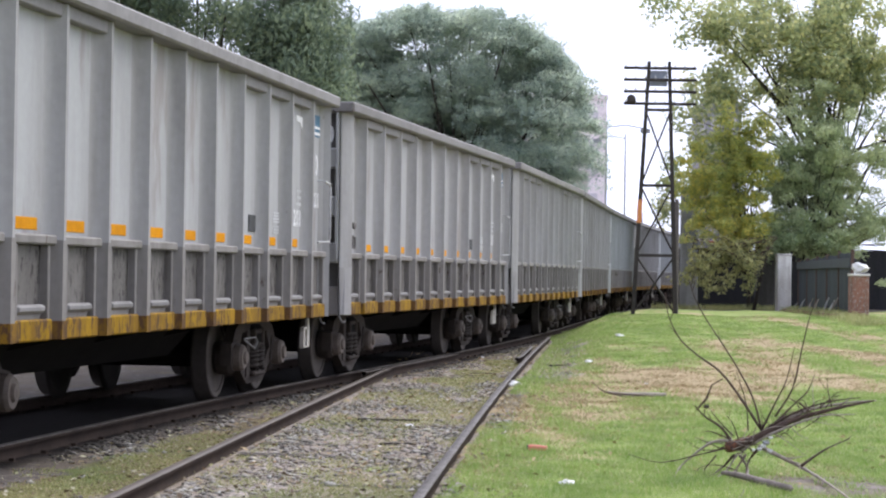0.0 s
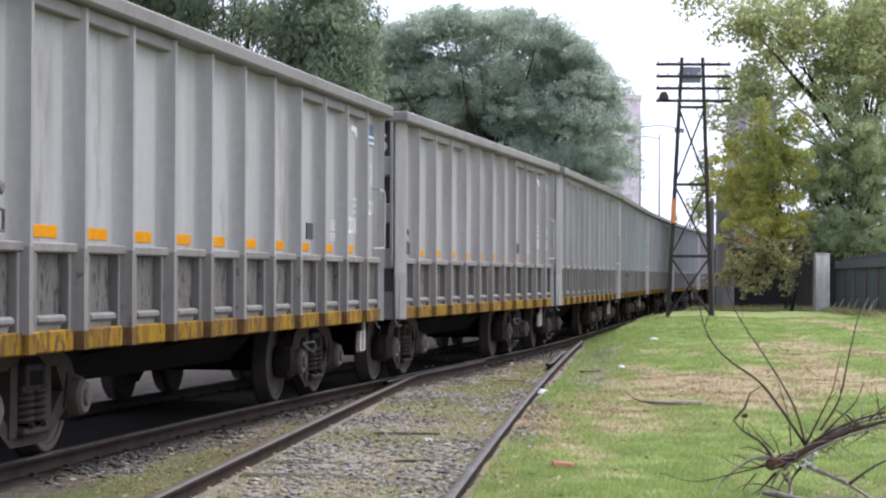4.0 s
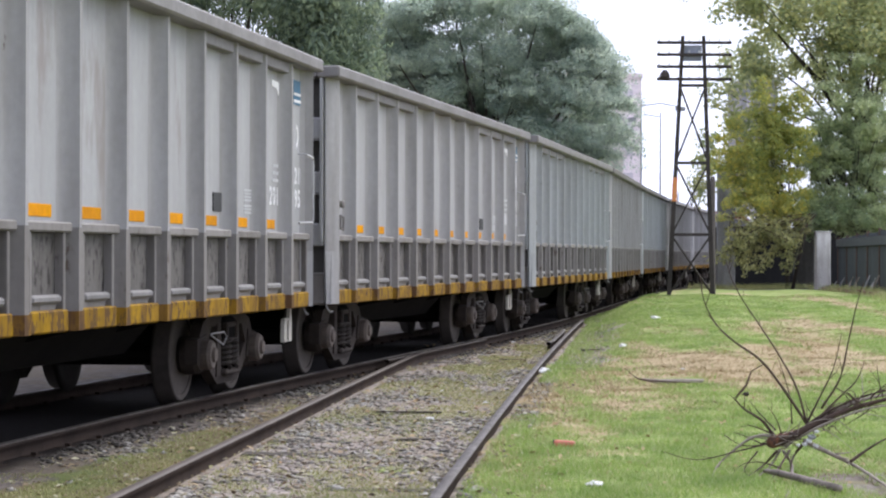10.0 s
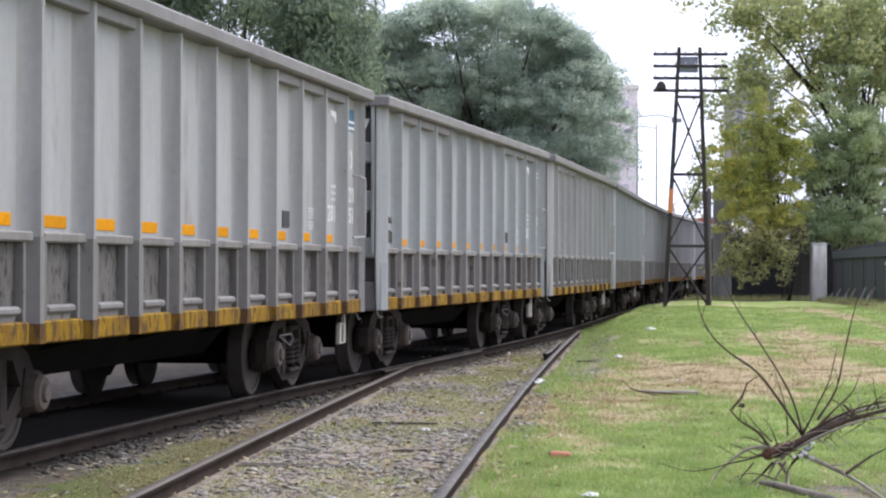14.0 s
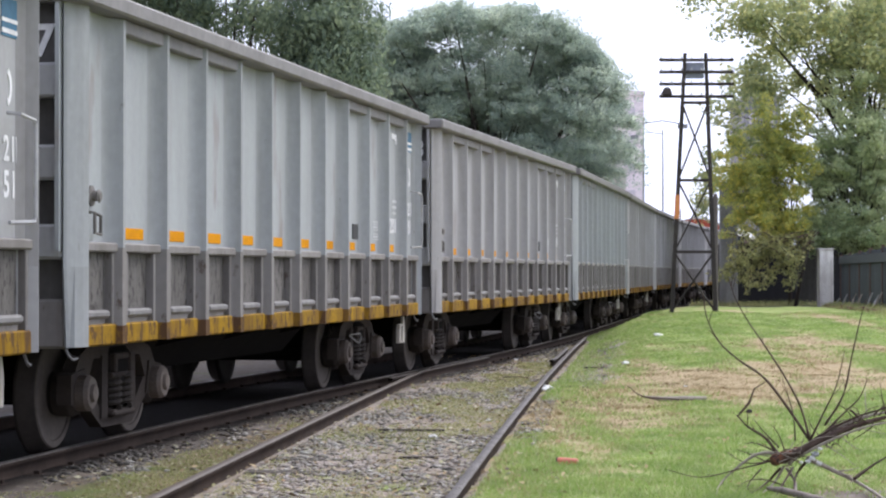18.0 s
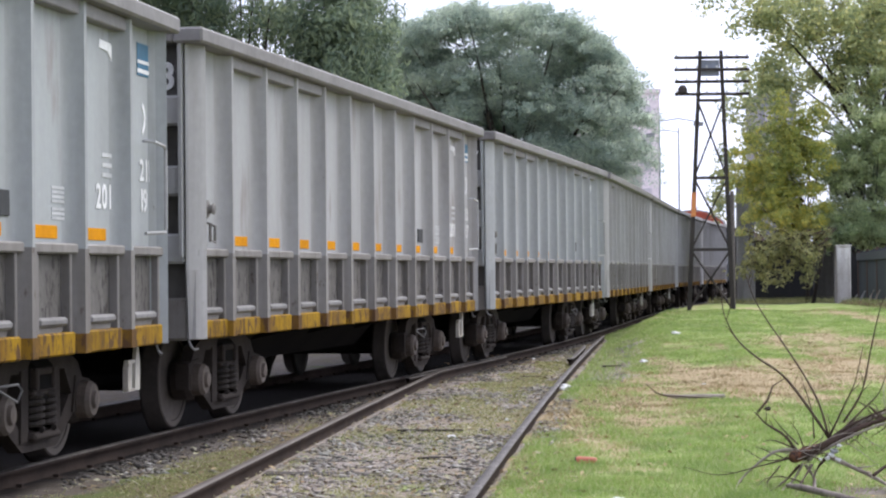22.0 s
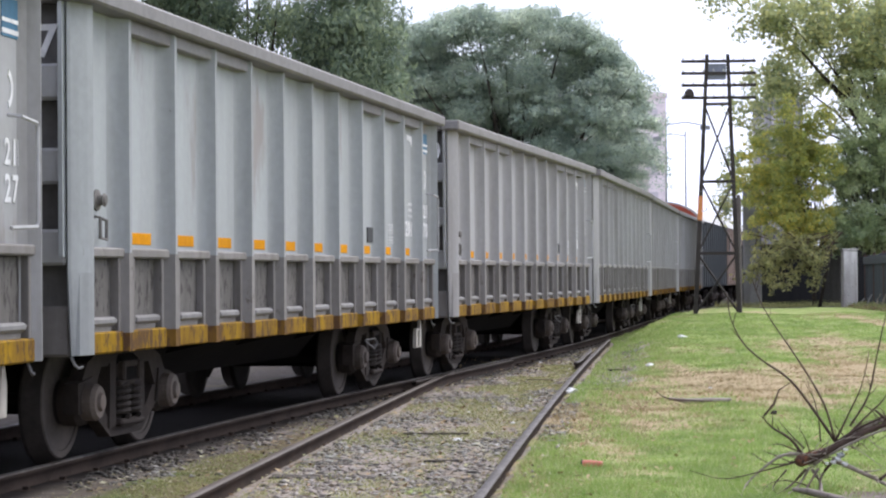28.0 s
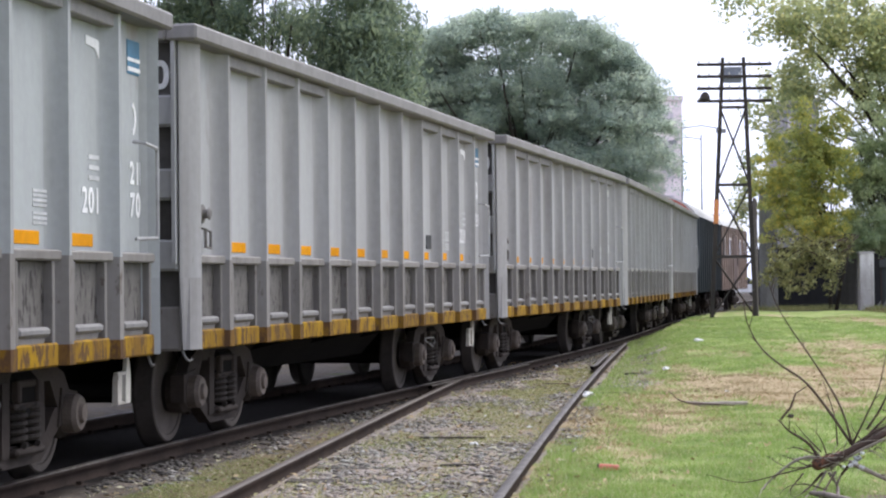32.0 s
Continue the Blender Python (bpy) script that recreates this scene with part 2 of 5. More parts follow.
YELLOWLEAF = leafy("yellowing_shrub_leaves", [(0.35, 0.42, 0.18), (0.46, 0.50, 0.20), (0.60, 0.585, 0.21), (0.76, 0.66, 0.20)], through=0.72)
GREYLEAF = leafy("grey_green_leaves", [(0.356, 0.425, 0.299), (0.483, 0.552, 0.368), (0.632, 0.667, 0.425)], through=0.68)
DARKLEAF = leafy("hanging_bush_leaves", [(0.27, 0.28, 0.145), (0.37, 0.37, 0.175), (0.50, 0.47, 0.20)], through=0.5)
BLADES = leafy("grass_blades", [(0.185, 0.29, 0.07), (0.245, 0.35, 0.09), (0.32, 0.375, 0.145), (0.46, 0.45, 0.29)], through=0.45, patch=1.6, low=(0.62, 0.74, 0.6), high=(1.22, 1.2, 1.1))
MOSS = leafy("moss_tufts", [(0.22, 0.25, 0.10), (0.31, 0.33, 0.14), (0.43, 0.395, 0.22)], through=0.25)
STONES = leafy("ballast_stone", [(0.08, 0.071, 0.069), (0.15, 0.137, 0.135), (0.21, 0.19, 0.185), (0.26, 0.225, 0.195), (0.28, 0.264, 0.262), (0.37, 0.355, 0.35)], 0.85, 0.0)
OILSTONES = leafy("oily_ballast_stone", [(0.03, 0.026, 0.025), (0.06, 0.053, 0.051), (0.10, 0.088, 0.084), (0.17, 0.155, 0.15)], 0.85, 0.0)
LITTERLEAF = leafy("fallen_leaves", [(0.20, 0.12, 0.06), (0.30, 0.20, 0.11), (0.42, 0.33, 0.2)], 0.8, 0.1)


def ground_material():
    m, n, l, b = shader("grass_and_dirt", 0.95)
    b.inputs["Specular IOR Level"].default_value = 0.05
    co = n.new("ShaderNodeTexCoord").outputs["Object"]
    grass = ramp(n, [(0.3, (0.15, 0.195, 0.06)), (0.5, (0.215, 0.27, 0.09)), (0.7, (0.30, 0.33, 0.14))])
    l.new(grain(n, l, co, 2.2, 8.0), grass.inputs[0])
    dry = ramp(n, [(0.3, (0.24, 0.19, 0.115)), (0.5, (0.34, 0.27, 0.165)), (0.7, (0.44, 0.37, 0.245))])
    l.new(grain(n, l, co, 6.0, 8.0), dry.inputs[0])
    dr = n.new("ShaderNodeAttribute")
    dr.attribute_name = "dry"
    add = n.new("ShaderNodeMath")
    add.operation = "ADD"
    l.new(dr.outputs["Fac"], add.inputs[0])
    wav = n.new("ShaderNodeMath")
    wav.operation = "MULTIPLY_ADD"
    l.new(grain(n, l, co, 1.5, 7.0), wav.inputs[0])
    wav.inputs[1].default_value, wav.inputs[2].default_value = 1.8, -0.9
    l.new(wav.outputs[0], add.inputs[1])
    patch = ramp(n, [(0.36, (0, 0, 0)), (0.72, (1, 1, 1))])
    l.new(add.outputs[0], patch.inputs[0])
    col = blend(n, l, patch.outputs[0], grass.outputs[0], dry.outputs[0])
    # bare dark ballast soil where the sheet is marked as track bed
    att = n.new("ShaderNodeAttribute")
    att.attribute_name = "bed"
    soil = ramp(n, [(0.32, (0.13, 0.112, 0.10)), (0.5, (0.28, 0.245, 0.22)), (0.62, (0.38, 0.335, 0.30)), (0.75, (0.53, 0.50, 0.465))])
    l.new(grain(n, l, co, 9.0, 10.0), soil.inputs[0])
    # brown trodden earth in broad patches over the grey grit
    earth = ramp(n, [(0.46, (0, 0, 0)), (0.58, (0.75, 0.75, 0.75))])
    l.new(grain(n, l, co, 2.4, 6.0, (1.0, 0.4, 1.0)), earth.inputs[0])
    soil_col = blend(n, l, earth.outputs[0], soil.outputs[0], (0.25, 0.207, 0.16))
    edge = n.new("ShaderNodeMath")
    edge.operation = "ADD"
    l.new(att.outputs["Fac"], edge.inputs[0])
    wob = n.new("ShaderNodeMath")
    wob.operation = "MULTIPLY_ADD"
    l.new(grain(n, l, co, 1.6, 6.0), wob.inputs[0])
    wob.inputs[1].default_value, wob.inputs[2].default_value = 1.6, -0.8
    l.new(wob.outputs[0], edge.inputs[1])
    mask = ramp(n, [(0.42, (0, 0, 0)), (0.60, (1, 1, 1))])
    l.new(edge.outputs[0], mask.inputs[0])
    col = blend(n, l, mask.outputs[0], col, soil_col)
    # near-black tint for the marked grime and painted shade
    grime_shade = n.new("ShaderNodeAttribute")
    grime_shade.attribute_name = "grime_shade"
    col = blend(n, l, grime_shade.outputs["Fac"], col, (0.014, 0.012, 0.0115))
    l.new(col, b.inputs["Base Color"])
    relief(n, l, b, grain(n, l, co, 30, 8.0), 0.6, 0.03)
    return m


GROUND = ground_material()

# ---------------------------------------------------------------- mesh kit
def empty(name, m=None):
    ob = new(name)
    if m is not None:
        ob.matrix_world = m
    return ob


def mesh_object(name, me, mat, parent=None, label="", smooth=False):
    if mat:
        me.materials.append(mat)
    if smooth:
        me.polygons.foreach_set("use_smooth", [True] * len(me.polygons))
    ob = new(name, me)
    if parent:
        ob.parent = parent
    if label:
        ob["label"] = label
    return ob


def part(name, bm, mat, parent=None, label="", smooth=False):
    me = bpy.data.meshes.new(name)
    bmesh.ops.recalc_face_normals(bm, faces=bm.faces)
    bm.to_mesh(me)
    bm.free()
    return mesh_object(name, me, mat, parent, label, smooth)


def shared(name, me, parent, m, label=""):
    """One more piece on the same mesh."""
    ob = new(name, me)
    ob.parent = parent
    ob.matrix_local = m
    if label:
        ob["label"] = label
    return ob


def box(x0, x1, y0, y1, z0, z1, bevel=0.0, bm=None):
    bm = bm or bmesh.new()
    r = bmesh.ops.create_cube(bm, size=1.0, matrix=Matrix.LocRotScale(((x0 + x1) / 2, (y0 + y1) / 2, (z0 + z1) / 2), None, (x1 - x0, y1 - y0, z1 - z0)))
    if bevel:
        edges = list({e for v in r["verts"] for e in v.link_edges})
        bmesh.ops.bevel(bm, geom=edges, offset=bevel, segments=1, affect="EDGES")
    return bm


def prism(poly, axis, a, b, bm=None):
    """A polygon drawn out along an axis: x takes (y, z), y takes (x, z), z takes (x, y)."""
    bm = bm or bmesh.new()
    put = {"x": lambda u, v, w: (w, u, v), "y": lambda u, v, w: (u, w, v), "z": lambda u, v, w: (u, v, w)}[axis]
    lo = [bm.verts.new(put(u, v, a)) for u, v in poly]
    hi = [bm.verts.new(put(u, v, b)) for u, v in poly]
    bm.faces.new(lo)
    bm.faces.new(hi)
    for i in range(len(poly)):
        j = (i + 1) % len(poly)
        bm.faces.new((lo[i], lo[j], hi[j], hi[i]))
    return bm


def lathe(profile, n, axis="x", bm=None, at=(0, 0, 0)):
    """A profile of (along, radius) turned round an axis."""
    bm = bm or bmesh.new()
    rings = []
    for a, r in profile:
        ring = []
        for i in range(n):
            c, s = r * math.cos(2 * math.pi * i / n), r * math.sin(2 * math.pi * i / n)
            p = {"x": (a, c, s), "y": (c, a, s), "z": (c, s, a)}[axis]
            ring.append(bm.verts.new((p[0] + at[0], p[1] + at[1], p[2] + at[2])))
        rings.append(ring)
    for p, q in zip(rings, rings[1:]):
        for i in range(n):
            bm.faces.new((p[i], p[(i + 1) % n], q[(i + 1) % n], q[i]))
    bm.faces.new(rings[0])
    bm.faces.new(rings[-1])
    return bm


def tube(points, radii, n=6, bm=None):
    """A bent, tapered round bar through points."""
    bm = bm or bmesh.new()
    pts = [Vector(p) for p in points]
    if isinstance(radii, (int, float)):
        radii = [radii] * len(pts)
    rings = []
    for i, p in enumerate(pts):
        d = (pts[min(i + 1, len(pts) - 1)] - pts[max(i - 1, 0)]).normalized()
        u = d.cross(Vector((0.3, 0.2, 1)) if abs(d.z) < 0.95 else Vector((1, 0, 0))).normalized()
        v = d.cross(u)
        rings.append([bm.verts.new(p + (u * math.cos(2 * math.pi * k / n) + v * math.sin(2 * math.pi * k / n)) * radii[i]) for k in range(n)])
    for p, q in zip(rings, rings[1:]):
        for i in range(n):
            bm.faces.new((p[i], p[(i + 1) % n], q[(i + 1) % n], q[i]))
    bm.faces.new(rings[0])
    bm.faces.new(rings[-1])
    return bm


def raw(name, verts, faces, mat, parent=None, label="", smooth=False):
    """A large mesh from arrays of corners and of equal faces."""
    me = bpy.data.meshes.new(name)
    verts = np.asarray(verts, dtype=np.float32)
    faces = np.asarray(faces, dtype=np.int32)
    me.vertices.add(len(verts))
    me.vertices.foreach_set("co", verts.ravel())
    k = faces.shape[1]
    me.loops.add(faces.size)
    me.loops.foreach_set("vertex_index", faces.ravel())
    me.polygons.add(len(faces))
    me.polygons.foreach_set("loop_start", np.arange(len(faces), dtype=np.int32) * k)
    me.polygons.foreach_set("loop_total", np.full(len(faces), k, dtype=np.int32))
    me.update()
    me.validate()
    return mesh_object(name, me, mat, parent, label, smooth)


# ---------------------------------------------------------------- plan of the tracks
STEP = 0.5
TABLE = []


BENDS = (-10, 0, 8, 16, 24, 32, 42, 55, 75)
HEADINGS = (0.1324, 0.1691, 0.1956, 0.1911, 0.1675, 0.1452, 0.1403, 0.1595, 0.1941)


def plan():
    """The side line of the train: s = 0 lies 20 m ahead; its heading swings slowly along the line."""
    def turn(s):
        return float(np.mean(np.interp(s + np.linspace(-2, 2, 9), BENDS, HEADINGS)))
    ahead = [(-1.665, 20.0)]
    for i in range(600):
        a = turn((i + 0.5) * STEP)
        x, y = ahead[-1]
        ahead.append((x + math.sin(a) * STEP, y + math.cos(a) * STEP))
    back = [ahead[0]]
    for i in range(320):
        a = turn(-(i + 0.5) * STEP)
        x, y = back[-1]
        back.append((x - math.sin(a) * STEP, y - math.cos(a) * STEP))
    return np.array(back[:0:-1] + ahead)


LINE = plan()
SIDE = 1.54


def along(s, right=0.0):
    """The point s metres along the side line, and so far to its right."""
    i = min(max(s / STEP + 320, 0), len(LINE) - 2.001)
    k = int(i)
    p = LINE[k] + (LINE[k + 1] - LINE[k]) * (i - k)
    d = (LINE[k + 1] - LINE[k]) / STEP
    return Vector((p[0] + d[1] * right, p[1] - d[0] * right, 0)), d


def siding(y):
    """x of the right rail of the near track."""
    return 0.03 + 0.0775 * (y - 13.06) + 0.000285 * (y - 13.06) ** 2


def main_x(y):
    """x of the train's near rail at y."""
    i = np.clip(np.searchsorted(LINE[:, 1], y), 1, len(LINE) - 1)
    return LINE[i, 0] - 0.67


def bank(x, y):
    """Height of the ground."""
    right = np.maximum(siding(np.minimum(y, 46.0)), np.where(y > 42, main_x(y), -99))
    d = x - right
    u = np.clip((d - 0.25) / 1.1, 0, 1)
    u = u * u * (3 - 2 * u)
    v = np.clip((y - 24) / 32, 0, 1)
    v = v * v * (3 - 2 * v)
    w = np.clip((y - 56) / 22, 0, 1)
    z = -0.12 + 0.05 * np.clip(d / 0.1, 0, 1) * np.clip((30 - y) / 6, 0, 1) * (1 - u) + u * (0.04 + v * 0.43 - 0.16 * w)
    bump = 0.03 * np.sin(1.7 * x + 0.6 * y) * np.sin(0.9 * y - 0.8 * x) + 0.015 * np.sin(4.1 * x) * np.sin(3.3 * y + x)
    return z + bump * u


def cloud(x, y, size, seed):
    """Smooth random values from 0 to 1 over the plan, about size metres apart."""
    x, y = np.asarray(x, float) / size, np.asarray(y, float) / size
    i, j = np.floor(x), np.floor(y)
    u, v = x - i, y - j
    u, v = u * u * (3 - 2 * u), v * v * (3 - 2 * v)

    def corner(a, b):
        h = np.sin(a * 127.1 + b * 311.7 + seed * 74.7) * 43758.5453
        return h - np.floor(h)
    lo = corner(i, j) * (1 - u) + corner(i + 1, j) * u
    hi = corner(i, j + 1) * (1 - u) + corner(i + 1, j + 1) * u
    return lo * (1 - v) + hi * v


def dryness(x, y):
    """0 where the grass is fresh, 1 where it is dry and trodden."""
    middle = 26.0 + 1.7 * (np.clip(x, 0, 7) - 2)
    band = np.exp(-(((y - middle) / 5.0) ** 2)) * 0.42
    w = 0.46 * cloud(x, y * 0.2, 1.1, 1) + 0.30 * cloud(x, y * 0.16, 0.42, 2) + 0.24 * cloud(x, y * 0.16, 0.15, 3)
    between = np.clip((siding(np.minimum(y, 46.0)) - 1.6 - x) / 0.3, 0, 1) * 0.42
    worn_out = np.exp(-(((x - 2.6) / 1.3) ** 2) - (((y - 14.0) / 2.6) ** 2)) * 0.28 + np.clip((x - 5.5) / 3.0, 0, 1) * np.clip((62 - y) / 12, 0, 1) * 0.2
    fresh = np.exp(-(((y - middle - 14) / 6) ** 2)) * 0.15 + np.clip((24 - y) / 5, 0, 1) * 0.12
    return np.clip(between + band + (w - 0.5) * 1.7 + 0.30 + worn_out - fresh, 0, 1)


def trodden(x, y):
    """1 on the worn earth under the uprooted bush, 0 away from it."""
    return np.exp(-(((x - 2.8) / 0.85) ** 2) - (((y - 13.7) / 1.6) ** 2))


def make_ground():
    xs = np.concatenate([[-900, -300, -120, -60, -40, -30, -24, -20], np.arange(-17, 18, 0.2), [20, 24, 30, 40, 60, 120, 300, 900]])
    ys = np.concatenate([[-300, -80, -30, -10, 0, 4, 8], np.arange(10, 70, 0.25), np.arange(70, 130, 2.0), [135, 150, 180, 240, 400, 800, 1600]])
    X, Y = np.meshgrid(xs, ys)
    Z = bank(X, Y)
    near = main_x(Y)
    side = siding(Y)
    bed = np.zeros_like(X)
    tr = near - 0.87
    bed = np.maximum(bed, np.clip((1.75 - abs(X - tr)) / 0.4, 0, 1) * 0.95)
    bed = np.maximum(bed, np.where(Y < 46, np.clip((1.2 - abs(X - (side - 0.98))) / 0.25, 0, 1) * 0.75, 0))
    bed = np.maximum(bed, np.clip((tr - 0.8 - X) / 0.4, 0, 1) * np.clip((X - tr + 7.5) / 2.0, 0, 1) * 0.72)
    spill = np.clip((side + 1.25 - X) / 0.6, 0, 1) * np.clip((Y - 27) / 3, 0, 1) * np.clip((46 - Y) / 4, 0, 1)
    bed = np.maximum(bed, np.where(X > side - 0.2, spill * 0.78, 0))
    # shadow of the shrubs and wall foot, painted as dark soil
    shrub_shade = np.clip((Y - 69.5 - 0.35 * np.abs(X - 10)) / 2.5, 0, 1) * np.clip((X - 7.5) / 1.5, 0, 1)
    bed = np.maximum(bed, shrub_shade)
    # shade below the train, painted into the track bed over its grime
    grime_shade = np.clip((1.42 - abs(X - tr)) / 0.4, 0, 1) * 0.985
    grime_shade = np.maximum(grime_shade, 0.62 * np.clip((side - 1.7 - X) / 0.35, 0, 1) * np.clip((X - tr) / 0.3, 0, 1) * (0.55 + 0.9 * cloud(X, Y, 0.8, 7)).clip(0, 1))
    grime_shade = np.maximum(grime_shade, 0.8 * shrub_shade)
    # darker ground on the far side of the train
    grime_shade = np.maximum(grime_shade, 0.72 * np.clip((tr - 1.2 - X) / 0.5, 0, 1) * np.clip((X - tr + 9) / 3, 0, 1))
    litter = trodden(X, Y)
    bed, grime_shade = np.maximum(bed, 0.62 * litter), np.maximum(grime_shade, 0.42 * litter)
    v = np.stack([X.ravel(), Y.ravel(), Z.ravel()], 1)
    w = len(xs)
    i, j = np.meshgrid(np.arange(w - 1), np.arange(len(ys) - 1))
    a = (j * w + i).ravel()
    ob = raw("ground", v, np.stack([a, a + 1, a + w + 1, a + w], 1), GROUND, smooth=True)
    for key, val in (("bed", bed), ("dry", dryness(X, Y)), ("grime_shade", grime_shade)):
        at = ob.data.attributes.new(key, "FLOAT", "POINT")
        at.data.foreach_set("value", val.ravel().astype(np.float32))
    tagged(ob, "short damp green grass with dry brown patches beside the tracks", "ground", kind="structure")


make_ground()

# ---------------------------------------------------------------- rails
RAIL = [(-0.068, -0.17), (0.068, -0.17), (0.068, -0.158), (0.012, -0.135), (0.012, -0.045), (0.034, -0.035), (0.034, -0.008), (0.026, 0.0), (-0.026, 0.0), (-0.034, -0.008), (-0.034, -0.035), (-0.012, -0.045), (-0.012, -0.135), (-0.068, -0.158)]


def rail(name, pts, label, height=0.0, head_mat=None):
    """A rail through plan points: a foot and web of rust and a worn head."""
    top = empty(name)
    tagged(top, label, "rail", kind="structure")
    n = len(RAIL)
    v, head, rest = [], [], []
    for i, (x, y) in enumerate(pts):
        q, p = pts[min(i + 1, len(pts) - 1)], pts[max(i - 1, 0)]
        dx, dy = q[0] - p[0], q[1] - p[1]
        k = math.hypot(dx, dy)
        for u, w in RAIL:
            v.append((x + dy / k * u, y - dx / k * u, w + height))
        if i:
            for c in range(n):
                d = (c + 1) % n
                f = ((i - 1) * n + c, (i - 1) * n + d, i * n + d, i * n + c)
                (head if c in (6, 7, 8) else rest).append(f)
    raw("rail_web", v, rest, RAILSIDE, top)
    raw("rail_head", v, head, head_mat or RAILTOP, top, "worn grey running surface")
    return top


def main_rail(right, s0, s1):
    return [tuple(along(s, right)[0][:2]) for s in np.arange(s0, s1 + 0.1, 1.0)]


rail("rail", main_rail(-0.64, -30, 140), "dark rusty steel rail under the passing train")
rail("rail", main_rail(-0.64 - 1.77, -30, 140), "dark rusty steel rail under the passing train")
rail("rail", [(siding(y), y) for y in np.arange(6, 46.1, 1.0)], "rusty steel rail of the siding, with a worn shiny head")
rail("rail", [(siding(y) - 1.745, y) for y in np.arange(6, 31.1, 1.0)], "rusty steel rail of the siding, running into the crossing", head_mat=RUSTHEAD)
rail("check_rail", [(siding(y) - 0.12 - (0.03 if y in (33.8, 39.8) else 0), y) for y in (33.8, 34.6, 36.0, 37.5, 39.0, 39.8)], "short rusty check rail beside the siding rail")
rail("wing_rail", [(main_x(y) + 0.10 + max(0, (y - 31)) * 0.004, y) for y in np.arange(28.0, 35.1, 1.0)], "short rusty wing rail at the crossing")


def sleepers():
    bm = box(-1.35, 1.35, -0.12, 0.12, -0.08, 0.0, 0.015)
    me = bpy.data.meshes.new("sleeper")
    bm.to_mesh(me)
    bm.free()
    me.materials.append(TIMBER)
    bed = tagged(empty("siding_sleepers"), "old dark wooden sleepers half sunk in the ballast", "sleepers", kind="structure")
    for i in range(34):
        y = 12.5 + i * 1.15
        x = siding(y) - 0.88
        wide = random.uniform(0.58, 0.64)
        ob = shared("sleeper", me, bed, pose(x, y, -0.134 + 0.02 * random.random() ** 1.6, 0, random.uniform(-0.9, 0.9), -5 + random.uniform(-1.5, 1.5)) @ Matrix.Diagonal((wide, random.uniform(0.85, 1.1), 1, 1)))
    plate = bpy.data.meshes.new("tie_plate")
    bm = box(-0.13, 0.13, -0.09, 0.09, -0.012, 0.012, 0.004)
    for s in (-1, 1):
        box(s * 0.09 - 0.02, s * 0.09 + 0.02, -0.02, 0.02, 0.0, 0.035, 0.0, bm)
    bm.to_mesh(plate)
    bm.free()
    plate.materials.append(RAILSIDE)
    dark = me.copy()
    dark.materials[0] = SHADEWOOD
    bed2 = tagged(empty("main_sleepers"), "wooden sleepers under the running track, blackened for the train's shade", "sleepers", kind="structure")
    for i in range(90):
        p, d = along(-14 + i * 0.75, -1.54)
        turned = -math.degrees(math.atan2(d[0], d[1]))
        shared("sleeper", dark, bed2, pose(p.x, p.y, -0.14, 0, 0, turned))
        for off in (-0.64, -2.41):
            p, d = along(-14 + i * 0.75, off)
            shared("tie_plate", plate, bed2, pose(p.x, p.y, -0.128, 0, 0, turned))


sleepers()

# ---------------------------------------------------------------- the wagons
BAYS = 12
PALEIRON = worn("pale_grey_iron", (0.40, 0.40, 0.40), (0.30, 0.295, 0.29), None, 0.6)
CREAMIRON = worn("pale_cream_iron", (0.44, 0.42, 0.37), (0.30, 0.27, 0.23), (0.14, 0.10, 0.07), 0.7)
HALF = 6.46
BAY = 2 * HALF / BAYS
TOP, HEAD, BASE = 3.27, 1.455, 0.79
SKIN = SIDE - 0.11
DOOR = SIDE - 0.105


def piece_mesh(name, bm, mat):
    me = bpy.data.meshes.new(name)
    bmesh.ops.recalc_face_normals(bm, faces=bm.faces)
    bm.to_mesh(me)
    bm.free()
    me.materials.append(mat)
    return me


def hat(w, f, d0, d1, z0, z1, power=3.0):
    """A pressed rib: wide foot w on the skin d0, swelling softly to a narrow face f at d1."""
    poly = [(d0 - 0.02, -w)]
    for i in range(12):
        k = i / 11
        poly.append((d0 + (d1 - d0) * k ** power, -w + (w - f) * k))
    poly += [(x, -y) for x, y in reversed(poly)]
    return prism(poly, "z", z0, z1)


def softened(me, angle=35):
    me.polygons.foreach_set("use_smooth", [True] * len(me.polygons))
    me.set_sharp_from_angle(angle=radians(angle))
    return me


def letters(word, size):
    cu = bpy.data.curves.new("word", "FONT")
    cu.body, cu.size, cu.extrude, cu.offset = word, size, 0.0015, size * 0.025
    ob = bpy.data.objects.new("word", cu)
    scene.collection.objects.link(ob)
    me = bpy.data.meshes.new_from_object(ob.evaluated_get(bpy.context.evaluated_depsgraph_get()))
    bpy.data.objects.remove(ob)
    me.name = "lettering"
    return me


DIGITS = {}


def painted(g, word, size, y, z, end=False):
    """White digits on the side sheet, or on the end wall, one part each."""
    for c in word:
        if (c, size) not in DIGITS:
            DIGITS[c, size] = letters(c, size)
            DIGITS[c, size].materials.append(WHITE)
        if end:
            m = pose(y, -HALF + 0.158, z, 90, 0, 0)
        else:
            m = pose(SKIN + 0.004, y, z, 90, 0, 90)
        shared("painted_digit", DIGITS[c, size], g, m)
        y += size * (0.36 if c == "1" else 0.58)


